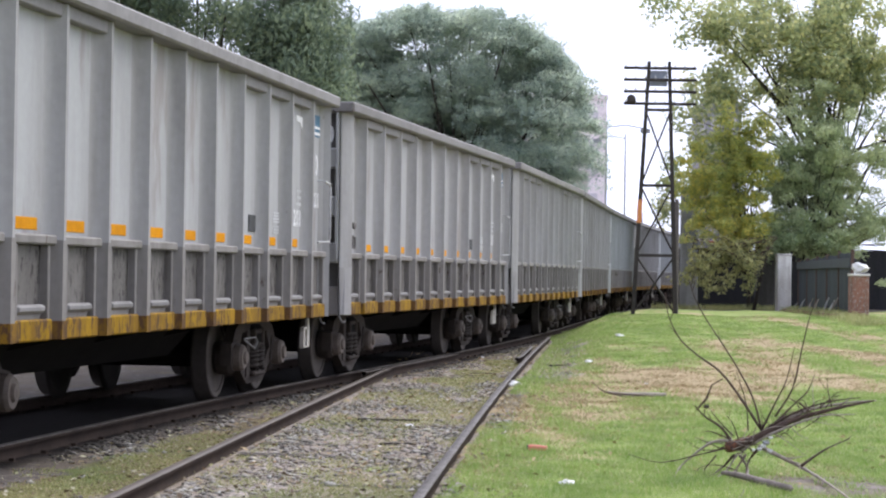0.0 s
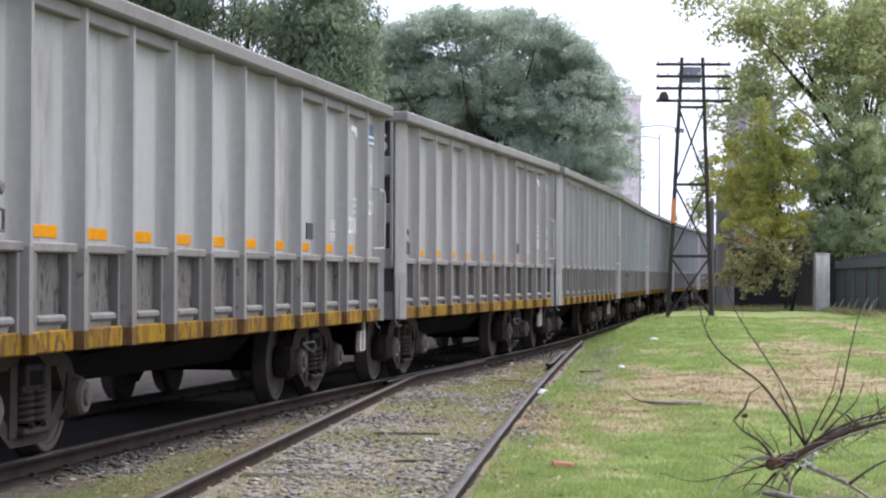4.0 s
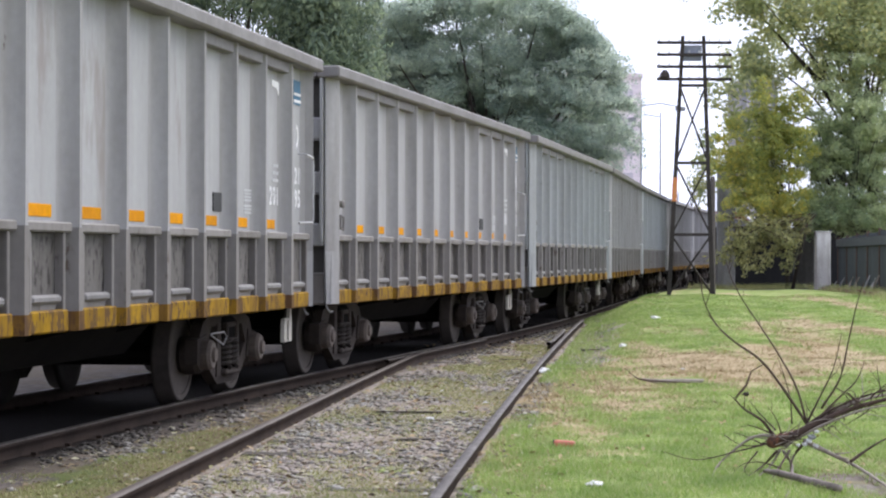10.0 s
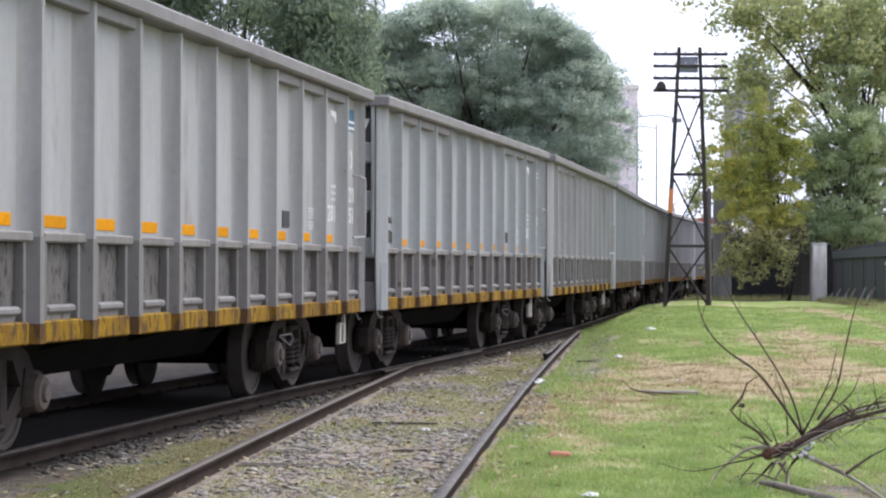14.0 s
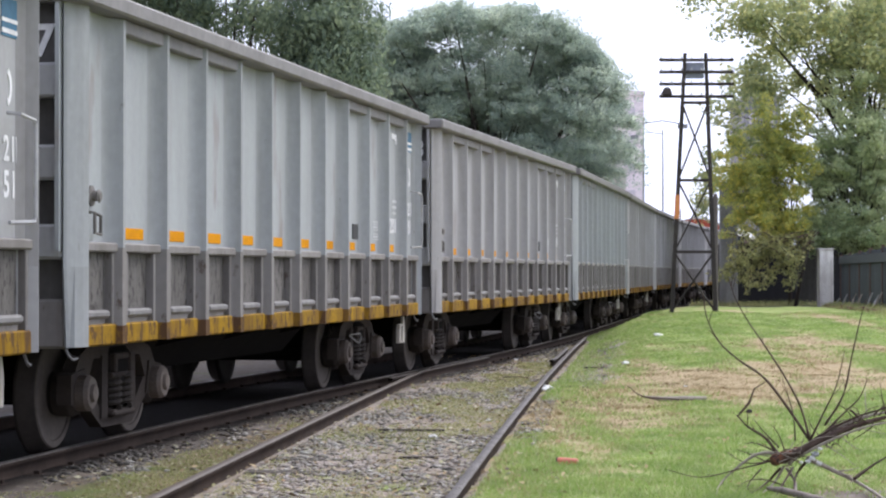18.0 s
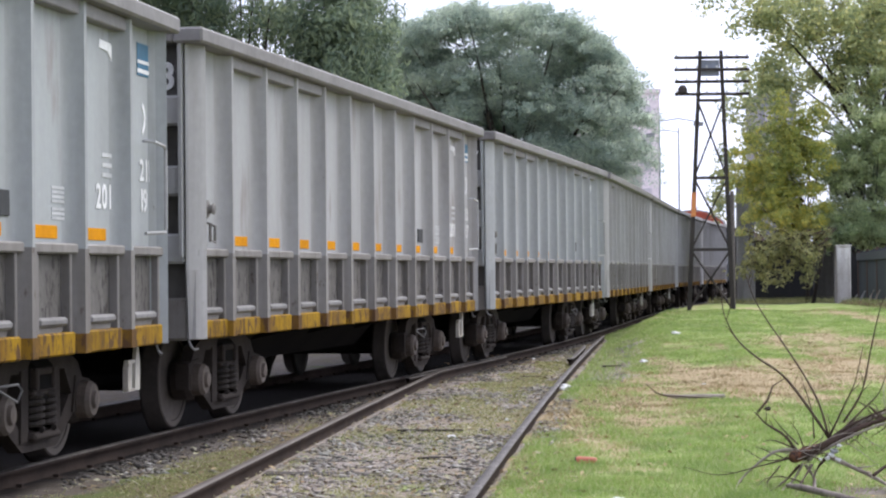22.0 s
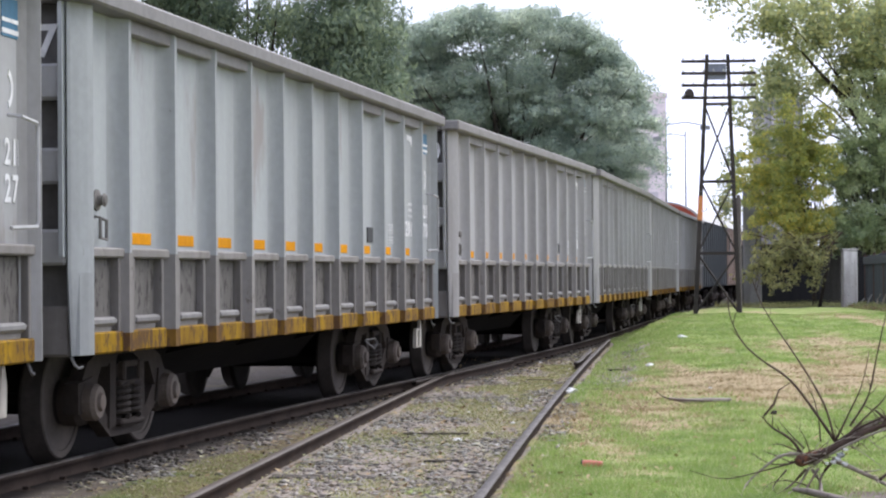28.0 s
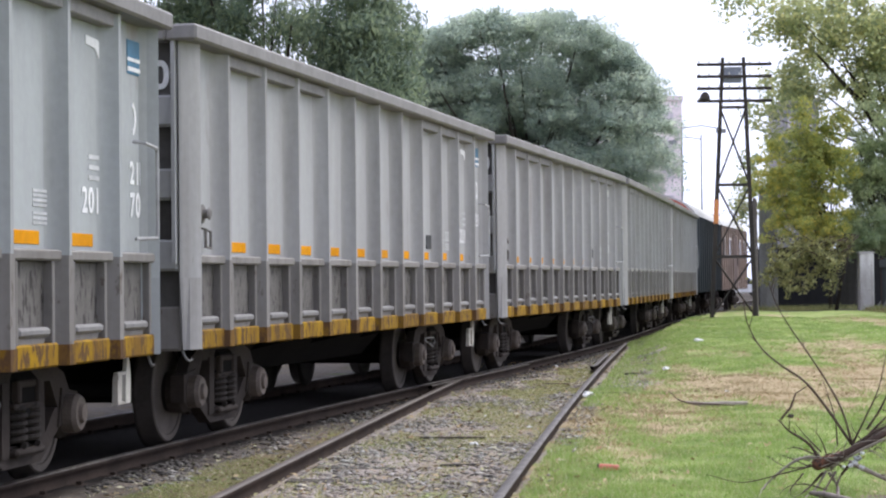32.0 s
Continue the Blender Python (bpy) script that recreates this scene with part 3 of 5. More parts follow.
def build_wagon_meshes():
    k = {}
    k["rib"] = softened(piece_mesh("rib", hat(0.20, 0.026, SKIN, SIDE, HEAD + 0.03, TOP - 0.13), RIBGREY), 24)
    k["rib_base"] = softened(piece_mesh("rib_base", hat(0.125, 0.045, DOOR, SIDE + 0.002, BASE + 0.14, HEAD + 0.035, 2.0), BASERIB), 24)
    k["rib_foot"] = softened(piece_mesh("rib_foot", hat(0.165, 0.06, DOOR, SIDE + 0.008, BASE + 0.01, BASE + 0.14, 2.0), FOOTBROWN), 24)
    w = BAY / 2 - 0.14
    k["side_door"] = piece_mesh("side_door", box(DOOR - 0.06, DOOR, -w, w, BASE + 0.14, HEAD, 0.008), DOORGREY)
    k["door_bar"] = piece_mesh("door_bar", box(DOOR - 0.02, SIDE - 0.045, -0.022, 0.022, BASE + 0.02, HEAD, 0.006), LOWRIB)
    k["door_ledge"] = piece_mesh("door_ledge", box(DOOR - 0.02, SIDE - 0.045, -0.283, 0.283, 0.985, 1.045, 0.018), LEDGEGREY)
    k["pocket_plate"] = piece_mesh("pocket_plate", prism([(-0.27, 0.99), (0.27, 0.99), (0.21, 0.93), (-0.21, 0.93)], "x", DOOR - 0.02, DOOR + 0.03), LOWRIB)
    k["kick_plate"] = piece_mesh("kick_plate", box(DOOR - 0.06, SIDE - 0.035, -w, w, BASE + 0.005, BASE + 0.155, 0.012), YELLOW)
    k["door_header"] = piece_mesh("door_header", box(SKIN - 0.05, SIDE - 0.03, -w - 0.06, w + 0.06, HEAD, HEAD + 0.07, 0.012), BASERIB)
    k["chord_plate"] = piece_mesh("chord_plate", box(SKIN - 0.02, SIDE - 0.02, -w - 0.08, w + 0.08, TOP - 0.225, TOP - 0.125, 0.008), RAILGREY)
    k["reflector"] = piece_mesh("reflector", box(SKIN - 0.01, SKIN + 0.006, -0.24, 0.22, HEAD + 0.10, HEAD + 0.185, 0.003), ORANGE)
    k["latch"] = piece_mesh("latch", box(DOOR, SIDE - 0.03, -0.035, 0.035, 1.0, 1.025, 0.004), LOWRIB)
    # bogie pieces
    fr = bmesh.new()
    for poly in (
            [(-1.10, 0.34), (-1.10, 0.56), (-0.78, 0.60), (-0.70, 0.34)],
            [(-0.98, 0.57), (-0.86, 0.70), (-0.52, 0.81), (0.52, 0.81), (0.86, 0.70), (0.98, 0.57), (0.74, 0.44), (0.56, 0.66), (-0.56, 0.66), (-0.74, 0.44)],
            [(-0.80, 0.36), (-0.80, 0.47), (-0.66, 0.47), (-0.40, 0.27), (0.40, 0.27), (0.66, 0.47), (0.80, 0.47), (0.80, 0.36), (0.36, 0.13), (-0.36, 0.13)],
            [(-0.42, 0.20), (-0.40, 0.68), (-0.27, 0.68), (-0.27, 0.20)]):
        prism(poly, "x", 0.0, 0.10 if len(poly) > 4 else 0.115, fr)
        if len(poly) == 4:
            prism([(-y, z) for y, z in poly], "x", 0.0, 0.115, fr)
    k["side_frame"] = piece_mesh("side_frame", fr, BOGIE)
    co = bmesh.new()
    turns = 5.0
    pts = [(0.10 * math.cos(a), 0.10 * math.sin(a), 0.27 + 0.24 * i / 90) for i in range(91) for a in (2 * math.pi * turns * i / 90,)]
    tube(pts, 0.022, 6, co)
    k["coil_spring"] = piece_mesh("coil_spring", co, WHEELMAT)
    k["spring_seat"] = piece_mesh("spring_seat", box(-0.05, 0.17, -0.27, 0.27, 0.20, 0.255, 0.02), BOGIE)
    end = box(-0.05, 0.15, -0.255, 0.255, 0.505, 0.545, 0.012)
    box(-0.05, 0.12, -0.23, 0.23, 0.54, 0.70, 0.03, end)
    box(0.10, 0.16, -0.21, -0.15, 0.54, 0.69, 0.012, end)
    box(0.10, 0.16, 0.15, 0.21, 0.54, 0.69, 0.012, end)
    box(0.10, 0.15, -0.15, 0.15, 0.64, 0.69, 0.012, end)
    k["bolster_end"] = piece_mesh("bolster_end", end, BOGIE)
    cap = lathe([(0, 0.135), (0.10, 0.135), (0.13, 0.115), (0.13, 0.07), (0.155, 0.06), (0.16, 0.01)], 24)
    k["axle_cap"] = piece_mesh("axle_cap", cap, CAPMAT)
    k["axle_box"] = piece_mesh("axle_box", lathe([(-0.06, 0.175), (0.06, 0.175), (0.10, 0.15)], 24, at=(0, 0, 0.42)), BOGIE)
    k["wheel"] = piece_mesh("wheel", lathe([(-0.09, 0.14), (-0.09, 0.33), (-0.11, 0.36), (-0.11, 0.455), (-0.08, 0.455), (-0.07, 0.425), (0.035, 0.415), (0.045, 0.40), (0.045, 0.355), (0.015, 0.33), (-0.01, 0.20), (0.05, 0.15), (0.05, 0.10)], 36), WHEELMAT)
    k["wheel_rim"] = piece_mesh("wheel_rim", lathe([(0.035, 0.352), (0.049, 0.357), (0.049, 0.400), (0.037, 0.411)], 36), RIMMAT)
    for p in k["wheel"].polygons:
        p.use_smooth = len(p.vertices) == 4
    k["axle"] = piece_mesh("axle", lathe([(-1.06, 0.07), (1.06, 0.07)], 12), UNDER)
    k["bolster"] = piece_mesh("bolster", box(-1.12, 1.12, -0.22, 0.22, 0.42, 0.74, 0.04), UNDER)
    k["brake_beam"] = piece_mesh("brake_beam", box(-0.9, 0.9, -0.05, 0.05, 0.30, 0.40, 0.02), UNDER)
    return k


KIT = build_wagon_meshes()
AT = Matrix.Translation


def bogie(wagon, y):
    b = shared("bogie", KIT["bolster"], wagon, AT((0, y, 0)), "dark cast bogie with coil springs")
    for sx in (1, -1):
        m = AT((0.98 * sx, 0, 0)) @ Matrix.Rotation(0 if sx > 0 else math.pi, 4, "Z")
        shared("side_frame", KIT["side_frame"], b, m)
        shared("spring_seat", KIT["spring_seat"], b, m)
        shared("bolster_end", KIT["bolster_end"], b, m)
        for dy in (-0.13, 0.13):
            shared("coil_spring", KIT["coil_spring"], b, m @ AT((0.06, dy, 0.0)))
        for dy in (-0.9, 0.9):
            shared("axle_box", KIT["axle_box"], b, m @ AT((0, dy, 0)))
            shared("axle_cap", KIT["axle_cap"], b, m @ AT((0.08, dy, 0.42)), "worn brown axle cap")
    for dy in (-0.42, 0.42):
        shared("brake_beam", KIT["brake_beam"], b, AT((0, dy, 0)))
    sets = []
    for dy in (-0.9, 0.9):
        w = shared("wheelset", KIT["axle"], wagon, AT((0, y + dy, 0.42)), "dusty dark iron wheelset")
        shared("wheel", KIT["wheel"], w, AT((0.85, 0, 0)))
        shared("wheel_rim", KIT["wheel_rim"], w, AT((0.85, 0, 0)), "dusty paler wheel rim")
        shared("wheel", KIT["wheel"], w, AT((-0.85, 0, 0)) @ Matrix.Rotation(math.pi, 4, "Z"))
        sets.append(w)
    return sets


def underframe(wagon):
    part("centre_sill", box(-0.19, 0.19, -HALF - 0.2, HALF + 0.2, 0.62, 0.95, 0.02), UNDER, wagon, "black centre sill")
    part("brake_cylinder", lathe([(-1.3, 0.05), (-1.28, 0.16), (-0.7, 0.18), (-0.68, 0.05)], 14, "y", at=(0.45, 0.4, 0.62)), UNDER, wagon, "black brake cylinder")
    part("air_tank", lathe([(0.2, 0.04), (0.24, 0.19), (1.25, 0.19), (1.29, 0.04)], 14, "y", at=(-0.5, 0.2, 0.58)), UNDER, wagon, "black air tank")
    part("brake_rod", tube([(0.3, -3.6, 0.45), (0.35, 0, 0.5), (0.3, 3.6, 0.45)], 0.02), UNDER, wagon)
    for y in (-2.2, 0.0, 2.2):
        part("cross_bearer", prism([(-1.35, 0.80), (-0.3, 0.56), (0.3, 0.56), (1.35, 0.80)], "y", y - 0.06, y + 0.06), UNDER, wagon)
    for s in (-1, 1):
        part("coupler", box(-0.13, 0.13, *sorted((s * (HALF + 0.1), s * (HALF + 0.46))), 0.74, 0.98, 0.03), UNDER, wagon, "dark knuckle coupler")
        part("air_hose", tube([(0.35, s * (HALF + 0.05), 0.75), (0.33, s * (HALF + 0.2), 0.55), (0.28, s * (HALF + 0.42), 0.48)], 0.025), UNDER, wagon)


def gondola():
    """A high-sided ribbed gondola; the origin is on the rails at its middle; +x is the side that the camera sees."""
    g = empty("gondola_wagon")
    tagged(g, "tall grey ribbed steel gondola wagon with a yellow base band", "wagon", "wagons of the train")
    part("floor", box(-SKIN + 0.1, SKIN - 0.1, -HALF + 0.2, HALF - 0.2, BASE + 0.16, BASE + 0.26), UNDER, g, "dark steel floor")
    for sx in (1, -1):
        a, b = sorted((sx * SKIN, sx * (SKIN - 0.03)))
        part("side_panel", box(a, b, -HALF, HALF, HEAD, TOP - 0.1), GREY, g, "streaked pale grey steel side sheet")
        a, b = sorted((sx * (SKIN - 0.06), sx * (SIDE + 0.075)))
        part("top_chord", box(a, b, -HALF - 0.03, HALF + 0.005, TOP - 0.125, TOP, 0.018), RAILGREY, g, "brownish grey top chord")
        rot = Matrix.Identity(4) if sx > 0 else Matrix.Rotation(math.pi, 4, "Z")
        for i in range(1, BAYS):
            shared("rib", KIT["rib"], g, rot @ AT((0, -HALF + i * BAY, 0)))
        if sx > 0:
            for i in range(1, BAYS):
                shared("rib_base", KIT["rib_base"], g, AT((0, -HALF + i * BAY, 0)))
                shared("rib_foot", KIT["rib_foot"], g, AT((0, -HALF + i * BAY, 0)), "brown rusty rib foot")
            for i in range(BAYS):
                y = -HALF + (i + 0.5) * BAY + (0.09 if i == 0 else -0.03 if i == BAYS - 1 else 0)
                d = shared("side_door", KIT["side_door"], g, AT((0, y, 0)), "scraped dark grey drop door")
                shared("door_bar", KIT["door_bar"], d, AT((0, -0.335, 0)))
                shared("door_bar", KIT["door_bar"], d, AT((0, 0.335, 0)))
                shared("door_ledge", KIT["door_ledge"], d, AT((0, 0, 0)), "pale grey door ledge")
                shared("pocket_plate", KIT["pocket_plate"], d, AT((0, 0, 0)))
                shared("kick_plate", KIT["kick_plate"], d, AT((0, 0, 0)), "scuffed yellow plate")
                shared("latch", KIT["latch"], d, AT((-0.045, 0.355, 0)))
                shared("door_header", KIT["door_header"], g, AT((0, y, 0)))
                if i in (1, 2, 3, 8, 9, 10):
                    shared("chord_plate", KIT["chord_plate"], g, AT((0, y, 0)))
                if 1 <= i <= 10:
                    shared("reflector", KIT["reflector"], g, AT((0, y + 0.02, 0)), "bright orange reflector patch")
        else:
            part("lower_side", box(-SIDE + 0.02, -SKIN + 0.08, -HALF, HALF, BASE, HEAD + 0.05), RIBGREY, g)
    for s in (-1, 1):
        for sx in (1, -1):
            ya, yb = sorted((s * HALF, s * (HALF - (0.32 if s < 0 else 0.2))))
            if s < 0:
                c = [(SIDE - 0.105, ya + 0.06), (SIDE - 0.09, ya + 0.04), (SIDE - 0.075, ya + 0.06), (SIDE - 0.045, ya + 0.14), (SIDE - 0.015, ya + 0.23), (SIDE - 0.003, ya + 0.28), (SIDE, ya + 0.30), (SKIN - 0.02, yb), (SKIN - 0.03, yb), (SKIN - 0.03, ya + 0.2)]
            else:
                c = [(SKIN - 0.09, ya - 0.1), (SKIN, ya - 0.08), (SKIN + 0.04, ya), (SIDE, ya + 0.06), (SIDE - 0.04, yb - 0.012), (SIDE - 0.055, yb), (SKIN - 0.09, yb)]
            c = [(x * sx, y) for x, y in c]
            post = prism(c, "z", 1.35, TOP - 0.125)
            foot = prism(c, "z", BASE + 0.01, 1.35)
            for v in foot.verts:
                if s < 0 and v.co.z < 1.0 and abs(v.co.y) > HALF - 0.1:
                    v.co.y += 0.06
            part("corner_post", post, RIBGREY, g)
            part("post_foot", foot, RIBGREY, g)
        e = s * (HALF - 0.17)
        part("end_wall", box(-SKIN, SKIN, *sorted((e, e - s * 0.03)), BASE, TOP - 0.1), ENDGREY, g, "dark grey end wall, recess shade put into its paint")
        part("end_chord", box(-SKIN + 0.062, SKIN - 0.062, *sorted((s * (HALF + 0.03), e)), TOP - 0.125, TOP - 0.002, 0.018), RAILGREY, g)
        for z in (2.62, 2.06, 1.52):
            part("end_beam", box(-SIDE + 0.11, SIDE - 0.11, *sorted((s * (HALF - 0.05), e)), z - 0.12, z + 0.12, 0.02), GREY, g)
        part("end_sill", box(-SKIN, SKIN, *sorted((s * (HALF - 0.12), e)), BASE, BASE + 0.34, 0.02), LOWRIB, g)
        part("step_hook", tube([(SIDE - 0.1, s * (HALF - 0.12), BASE), (SIDE - 0.08, s * (HALF - 0.13), BASE - 0.05), (SIDE - 0.06, s * (HALF - 0.15), BASE - 0.075), (SIDE - 0.04, s * (HALF - 0.18), BASE - 0.065)], 0.010), LEDGEGREY, g, "pale bent hook")
    # trailing end: grab rails, brackets and marks
    x = SIDE + 0.035
    part("grab_rail", tube([(SIDE - 0.05, HALF - 0.62, 2.30), (x, HALF - 0.62, 2.29), (x, HALF - 0.33, 2.27), (x, HALF - 0.31, 2.24), (x, HALF - 0.31, 1.66), (x, HALF - 0.33, 1.63), (SIDE - 0.05, HALF - 0.56, 1.62)], 0.014), PALEIRON, g, "thin pale grab rail")
    hang = part("hanging_bracket", prism([(HALF - 0.33, 0.78), (HALF - 0.29, 0.78), (HALF - 0.25, 0.66), (HALF - 0.26, 0.46), (HALF - 0.38, 0.46), (HALF - 0.37, 0.64)], "x", SIDE - 0.22, SIDE - 0.19), CREAMIRON, g, "pale steel bracket hanging under the end")
    part("bracket_plate", prism([(HALF - 0.50, 0.68), (HALF - 0.42, 0.68), (HALF - 0.44, 0.46), (HALF - 0.54, 0.45), (HALF - 0.53, 0.62)], "x", SIDE - 0.24, SIDE - 0.20), CREAMIRON, hang)
    part("bracket_foot", box(SIDE - 0.225, SIDE - 0.195, HALF - 0.535, HALF - 0.265, 0.455, 0.475), CREAMIRON, hang)
    part("bracket_bar", box(SIDE - 0.225, SIDE - 0.195, HALF - 0.54, HALF - 0.27, 0.66, 0.685), CREAMIRON, hang)
    part("release_handle", tube([(SIDE - 0.2, HALF - 3.36, 0.63), (SIDE - 0.14, HALF - 3.14, 0.64), (SIDE - 0.12, HALF - 3.12, 0.60), (SIDE - 0.14, HALF - 3.16, 0.53), (SIDE - 0.2, HALF - 3.36, 0.62)], 0.008), LEDGEGREY, g, "thin pale handle loop")
    part("tie_hook", lathe([(SKIN - 0.01, 0.075), (SKIN + 0.012, 0.075), (SKIN + 0.02, 0.04), (SKIN + 0.05, 0.035), (SKIN + 0.06, 0.05), (SKIN + 0.075, 0.03)], 14, at=(0, -HALF + 0.66, 1.85)), LOWRIB, g, "small round tie knob")
    part("tie_loop", tube([(SKIN, -HALF + 0.60, 1.735), (SKIN + 0.05, -HALF + 0.60, 1.73), (SKIN + 0.05, -HALF + 0.60, 1.59), (SKIN + 0.05, -HALF + 0.73, 1.58), (SKIN + 0.05, -HALF + 0.73, 1.71), (SKIN, -HALF + 0.73, 1.73)], 0.014), LOWRIB, g, "small steel loop")
    part("data_plate", box(SKIN - 0.01, SKIN + 0.012, HALF - 3.66, HALF - 3.39, 1.68, 1.84, 0.003), BLACKISH, g, "small dark data plate")
    part("blue_panel", box(SKIN - 0.01, SKIN + 0.006, HALF - 0.56, HALF - 0.17, 2.79, 3.03), BLUE, g, "blue painted panel")
    for z0, z1, l0 in ((2.88, 2.905, 0.26), (2.81, 2.84, 0.2)):
        part("panel_line", box(SKIN, SKIN + 0.009, HALF - 0.56, HALF - l0, z0, z1), WHITE, g)
    sign = prism([(HALF - 1.50, 2.96), (HALF - 1.24, 2.95), (HALF - 1.13, 2.91), (HALF - 1.19, 2.87), (HALF - 1.10, 2.76), (HALF - 1.22, 2.83), (HALF - 1.30, 2.89), (HALF - 1.50, 2.90)], "x", SKIN - 0.01, SKIN + 0.006)
    part("white_emblem", sign, WHITE, g, "white painted emblem")
    ring = bmesh.new()
    for i in range(9):
        a0, a1 = (-1.25 + 2.5 * j / 9 for j in (i, i + 1))
        pr = [(HALF - 0.47 + r * math.cos(a) * 0.9, 2.475 + r * math.sin(a)) for a, r in ((a0, 0.125), (a1, 0.125), (a1, 0.085), (a0, 0.085))]
        prism(pr, "x", SKIN - 0.01, SKIN + 0.006, ring)
    part("white_letter", ring, WHITE, g)
    for z, h in ((2.14, 0.03), (2.07, 0.03), (2.0, 0.03)):
        part("text_line", box(SKIN, SKIN + 0.004, HALF - 1.45, HALF - 1.10, z, z + h), FADED, g)
    for z in (1.88, 1.85, 1.82, 1.79, 1.74, 1.71, 1.68):
        part("text_line", box(SKIN, SKIN + 0.004, HALF - 2.56, HALF - 2.2, z, z + 0.018), FADED, g)
    painted(g, "201", 0.235, HALF - 1.60, 1.785)
    painted(g, "211", 0.22, HALF - 0.52, 2.015)
    # made-up block that shuts out the sky seen below the floor
    part("belly", prism([(-0.9, 0.80), (-0.6, 0.46), (0.6, 0.46), (0.9, 0.80)], "y", -3.0, 3.0), UNDER, g, "black filler block added to darken the space under the floor")
    underframe(g)
    bogie(g, -4.15)
    bogie(g, 4.67)
    return g


LENGTH = 13.572


def train():
    first = gondola()
    cars = [first]
    for i in range(1, 11):
        cars.append(copy_thing(first, Matrix.Identity(4)))
    # the later wagons wear a bluer coat of paint
    coat = {"grey_paint": BLUEGREY, "grey_rib_paint": BLUERIB}
    recoated = {}
    for car in [cars[i] for i in (4, 6)]:
        for ob in car.children:
            if ob.name.split(".")[0] in ("side_panel", "rib", "corner_post", "post_foot"):
                me = ob.data
                if me.name not in recoated:
                    recoated[me.name] = me.copy()
                    recoated[me.name].materials[0] = coat[me.materials[0].name]
                ob.data = recoated[me.name]
        tagged(car, "tall blue-grey ribbed steel gondola wagon with a yellow base band", "wagon", "wagons of the train")
    # end and side numbers that differ from wagon to wagon
    for car, end, side in zip(cars, "40517370086", ("", "", "95", "51", "19", "27", "70", "", "", "", "")):
        painted(car, end, 0.30, SKIN - 0.24, 2.80, True)
        if side:
            painted(car, side, 0.235, HALF - 0.52, 1.785)
    return cars


CARS = train()


def travel(t):
    """How far along the line the middle of the car numbered 0 is."""
    u = (t - 16) / 16
    slack = np.interp(t, (0, 1, 2, 3.5, 5.5, 7, 8.5, 10, 11.5, 13, 14.5, 16.5, 17.5, 19, 20.5, 22, 23, 24.5, 26.5, 27.5, 29, 30.5, 32), (-0.085, -0.052, 0.001, 0.043, 0.097, 0.096, -0.030, -0.049, -0.104, -0.094, 0.005, 0.151, 0.099, 0.005, 0.053, -0.041, -0.053, -0.048, 0.098, 0.067, -0.104, -0.019, 0.066))
    return -47.452 -43.473 * u +0.397 * u ** 2 -1.273 * u ** 3 + float(slack)


def car_pose(s):
    """A car whose middle is at s along the side line."""
    a, _ = along(s - 4.35, -SIDE)
    b, _ = along(s + 4.35, -SIDE)
    m = (a + b) / 2
    return pose(m.x, m.y, 0, 0, 0, -math.degrees(math.atan2(b.x - a.x, b.y - a.y)))


def tail_car(name, label, colour, roof, gable):
    g = empty(name)
    tagged(g, label, "wagon", "wagons of the train")
    part("body", box(-1.45, 1.45, -HALF, HALF, 0.85, 3.3, 0.03), colour, g)
    for i in range(13):
        y = -HALF + 0.1 + i * (2 * HALF - 0.2) / 12
        part("side_post", box(1.44, 1.50, y - 0.05, y + 0.05, 0.85, 3.3, 0.01), colour, g)
    arc = [(1.52 * math.sin(a), 3.28 + 0.72 * (math.cos(a) - math.cos(1.25)) / (1 - math.cos(1.25))) for a in np.linspace(-1.25, 1.25, 13)]
    arc = [(x * 1.5 / 1.44, z) for x, z in arc]
    part("roof", prism(arc, "y", -HALF - 0.05, HALF + 0.05), roof, g, "pale curved sheet roof")
    inner = [(x * 0.93, 3.3 + (z - 3.28) * 0.88) for x, z in arc]
    part("gable", prism(inner, "y", -HALF - 0.09, -HALF - 0.04), gable, g, "red painted gable")
    if colour is BROWNCAR:
        for i, y in enumerate((-5.2, -2.6, 2.6, 5.2)):
            w = part("window", box(1.44, 1.475, y - 0.35, y + 0.35, 2.1, 2.8), GLASS, g, "dark side window")
            part("frame", box(1.44, 1.485, y - 0.42, y + 0.42, 2.80, 2.88), CREAM, w)
        d = part("door", box(1.44, 1.50, -1.0, 1.0, 0.95, 3.0, 0.01), RUSTPOST, g, "dark brown sliding door")
        part("handle", box(1.50, 1.53, 0.8, 0.86, 1.8, 2.1), BLACKISH, d)
        part("end_rail", tube([(1.4, -HALF - 0.1, 0.9), (1.4, -HALF - 0.3, 0.9), (1.4, -HALF - 0.3, 1.9), (1.4, -HALF - 0.05, 1.9)], 0.03), CREAM, g, "pale handrail")
    underframe(g)
    bogie(g, -4.35)
    bogie(g, 4.35)
    return g


CARS.append(tail_car("covered_wagon", "dark slate covered wagon with a red gable under a pale roof", SLATE, ROOFPALE, REDPAINT))
CARS.append(tail_car("brake_van", "brown brake van at the tail of the train", BROWNCAR, ROOFPALE, BROWNCAR))

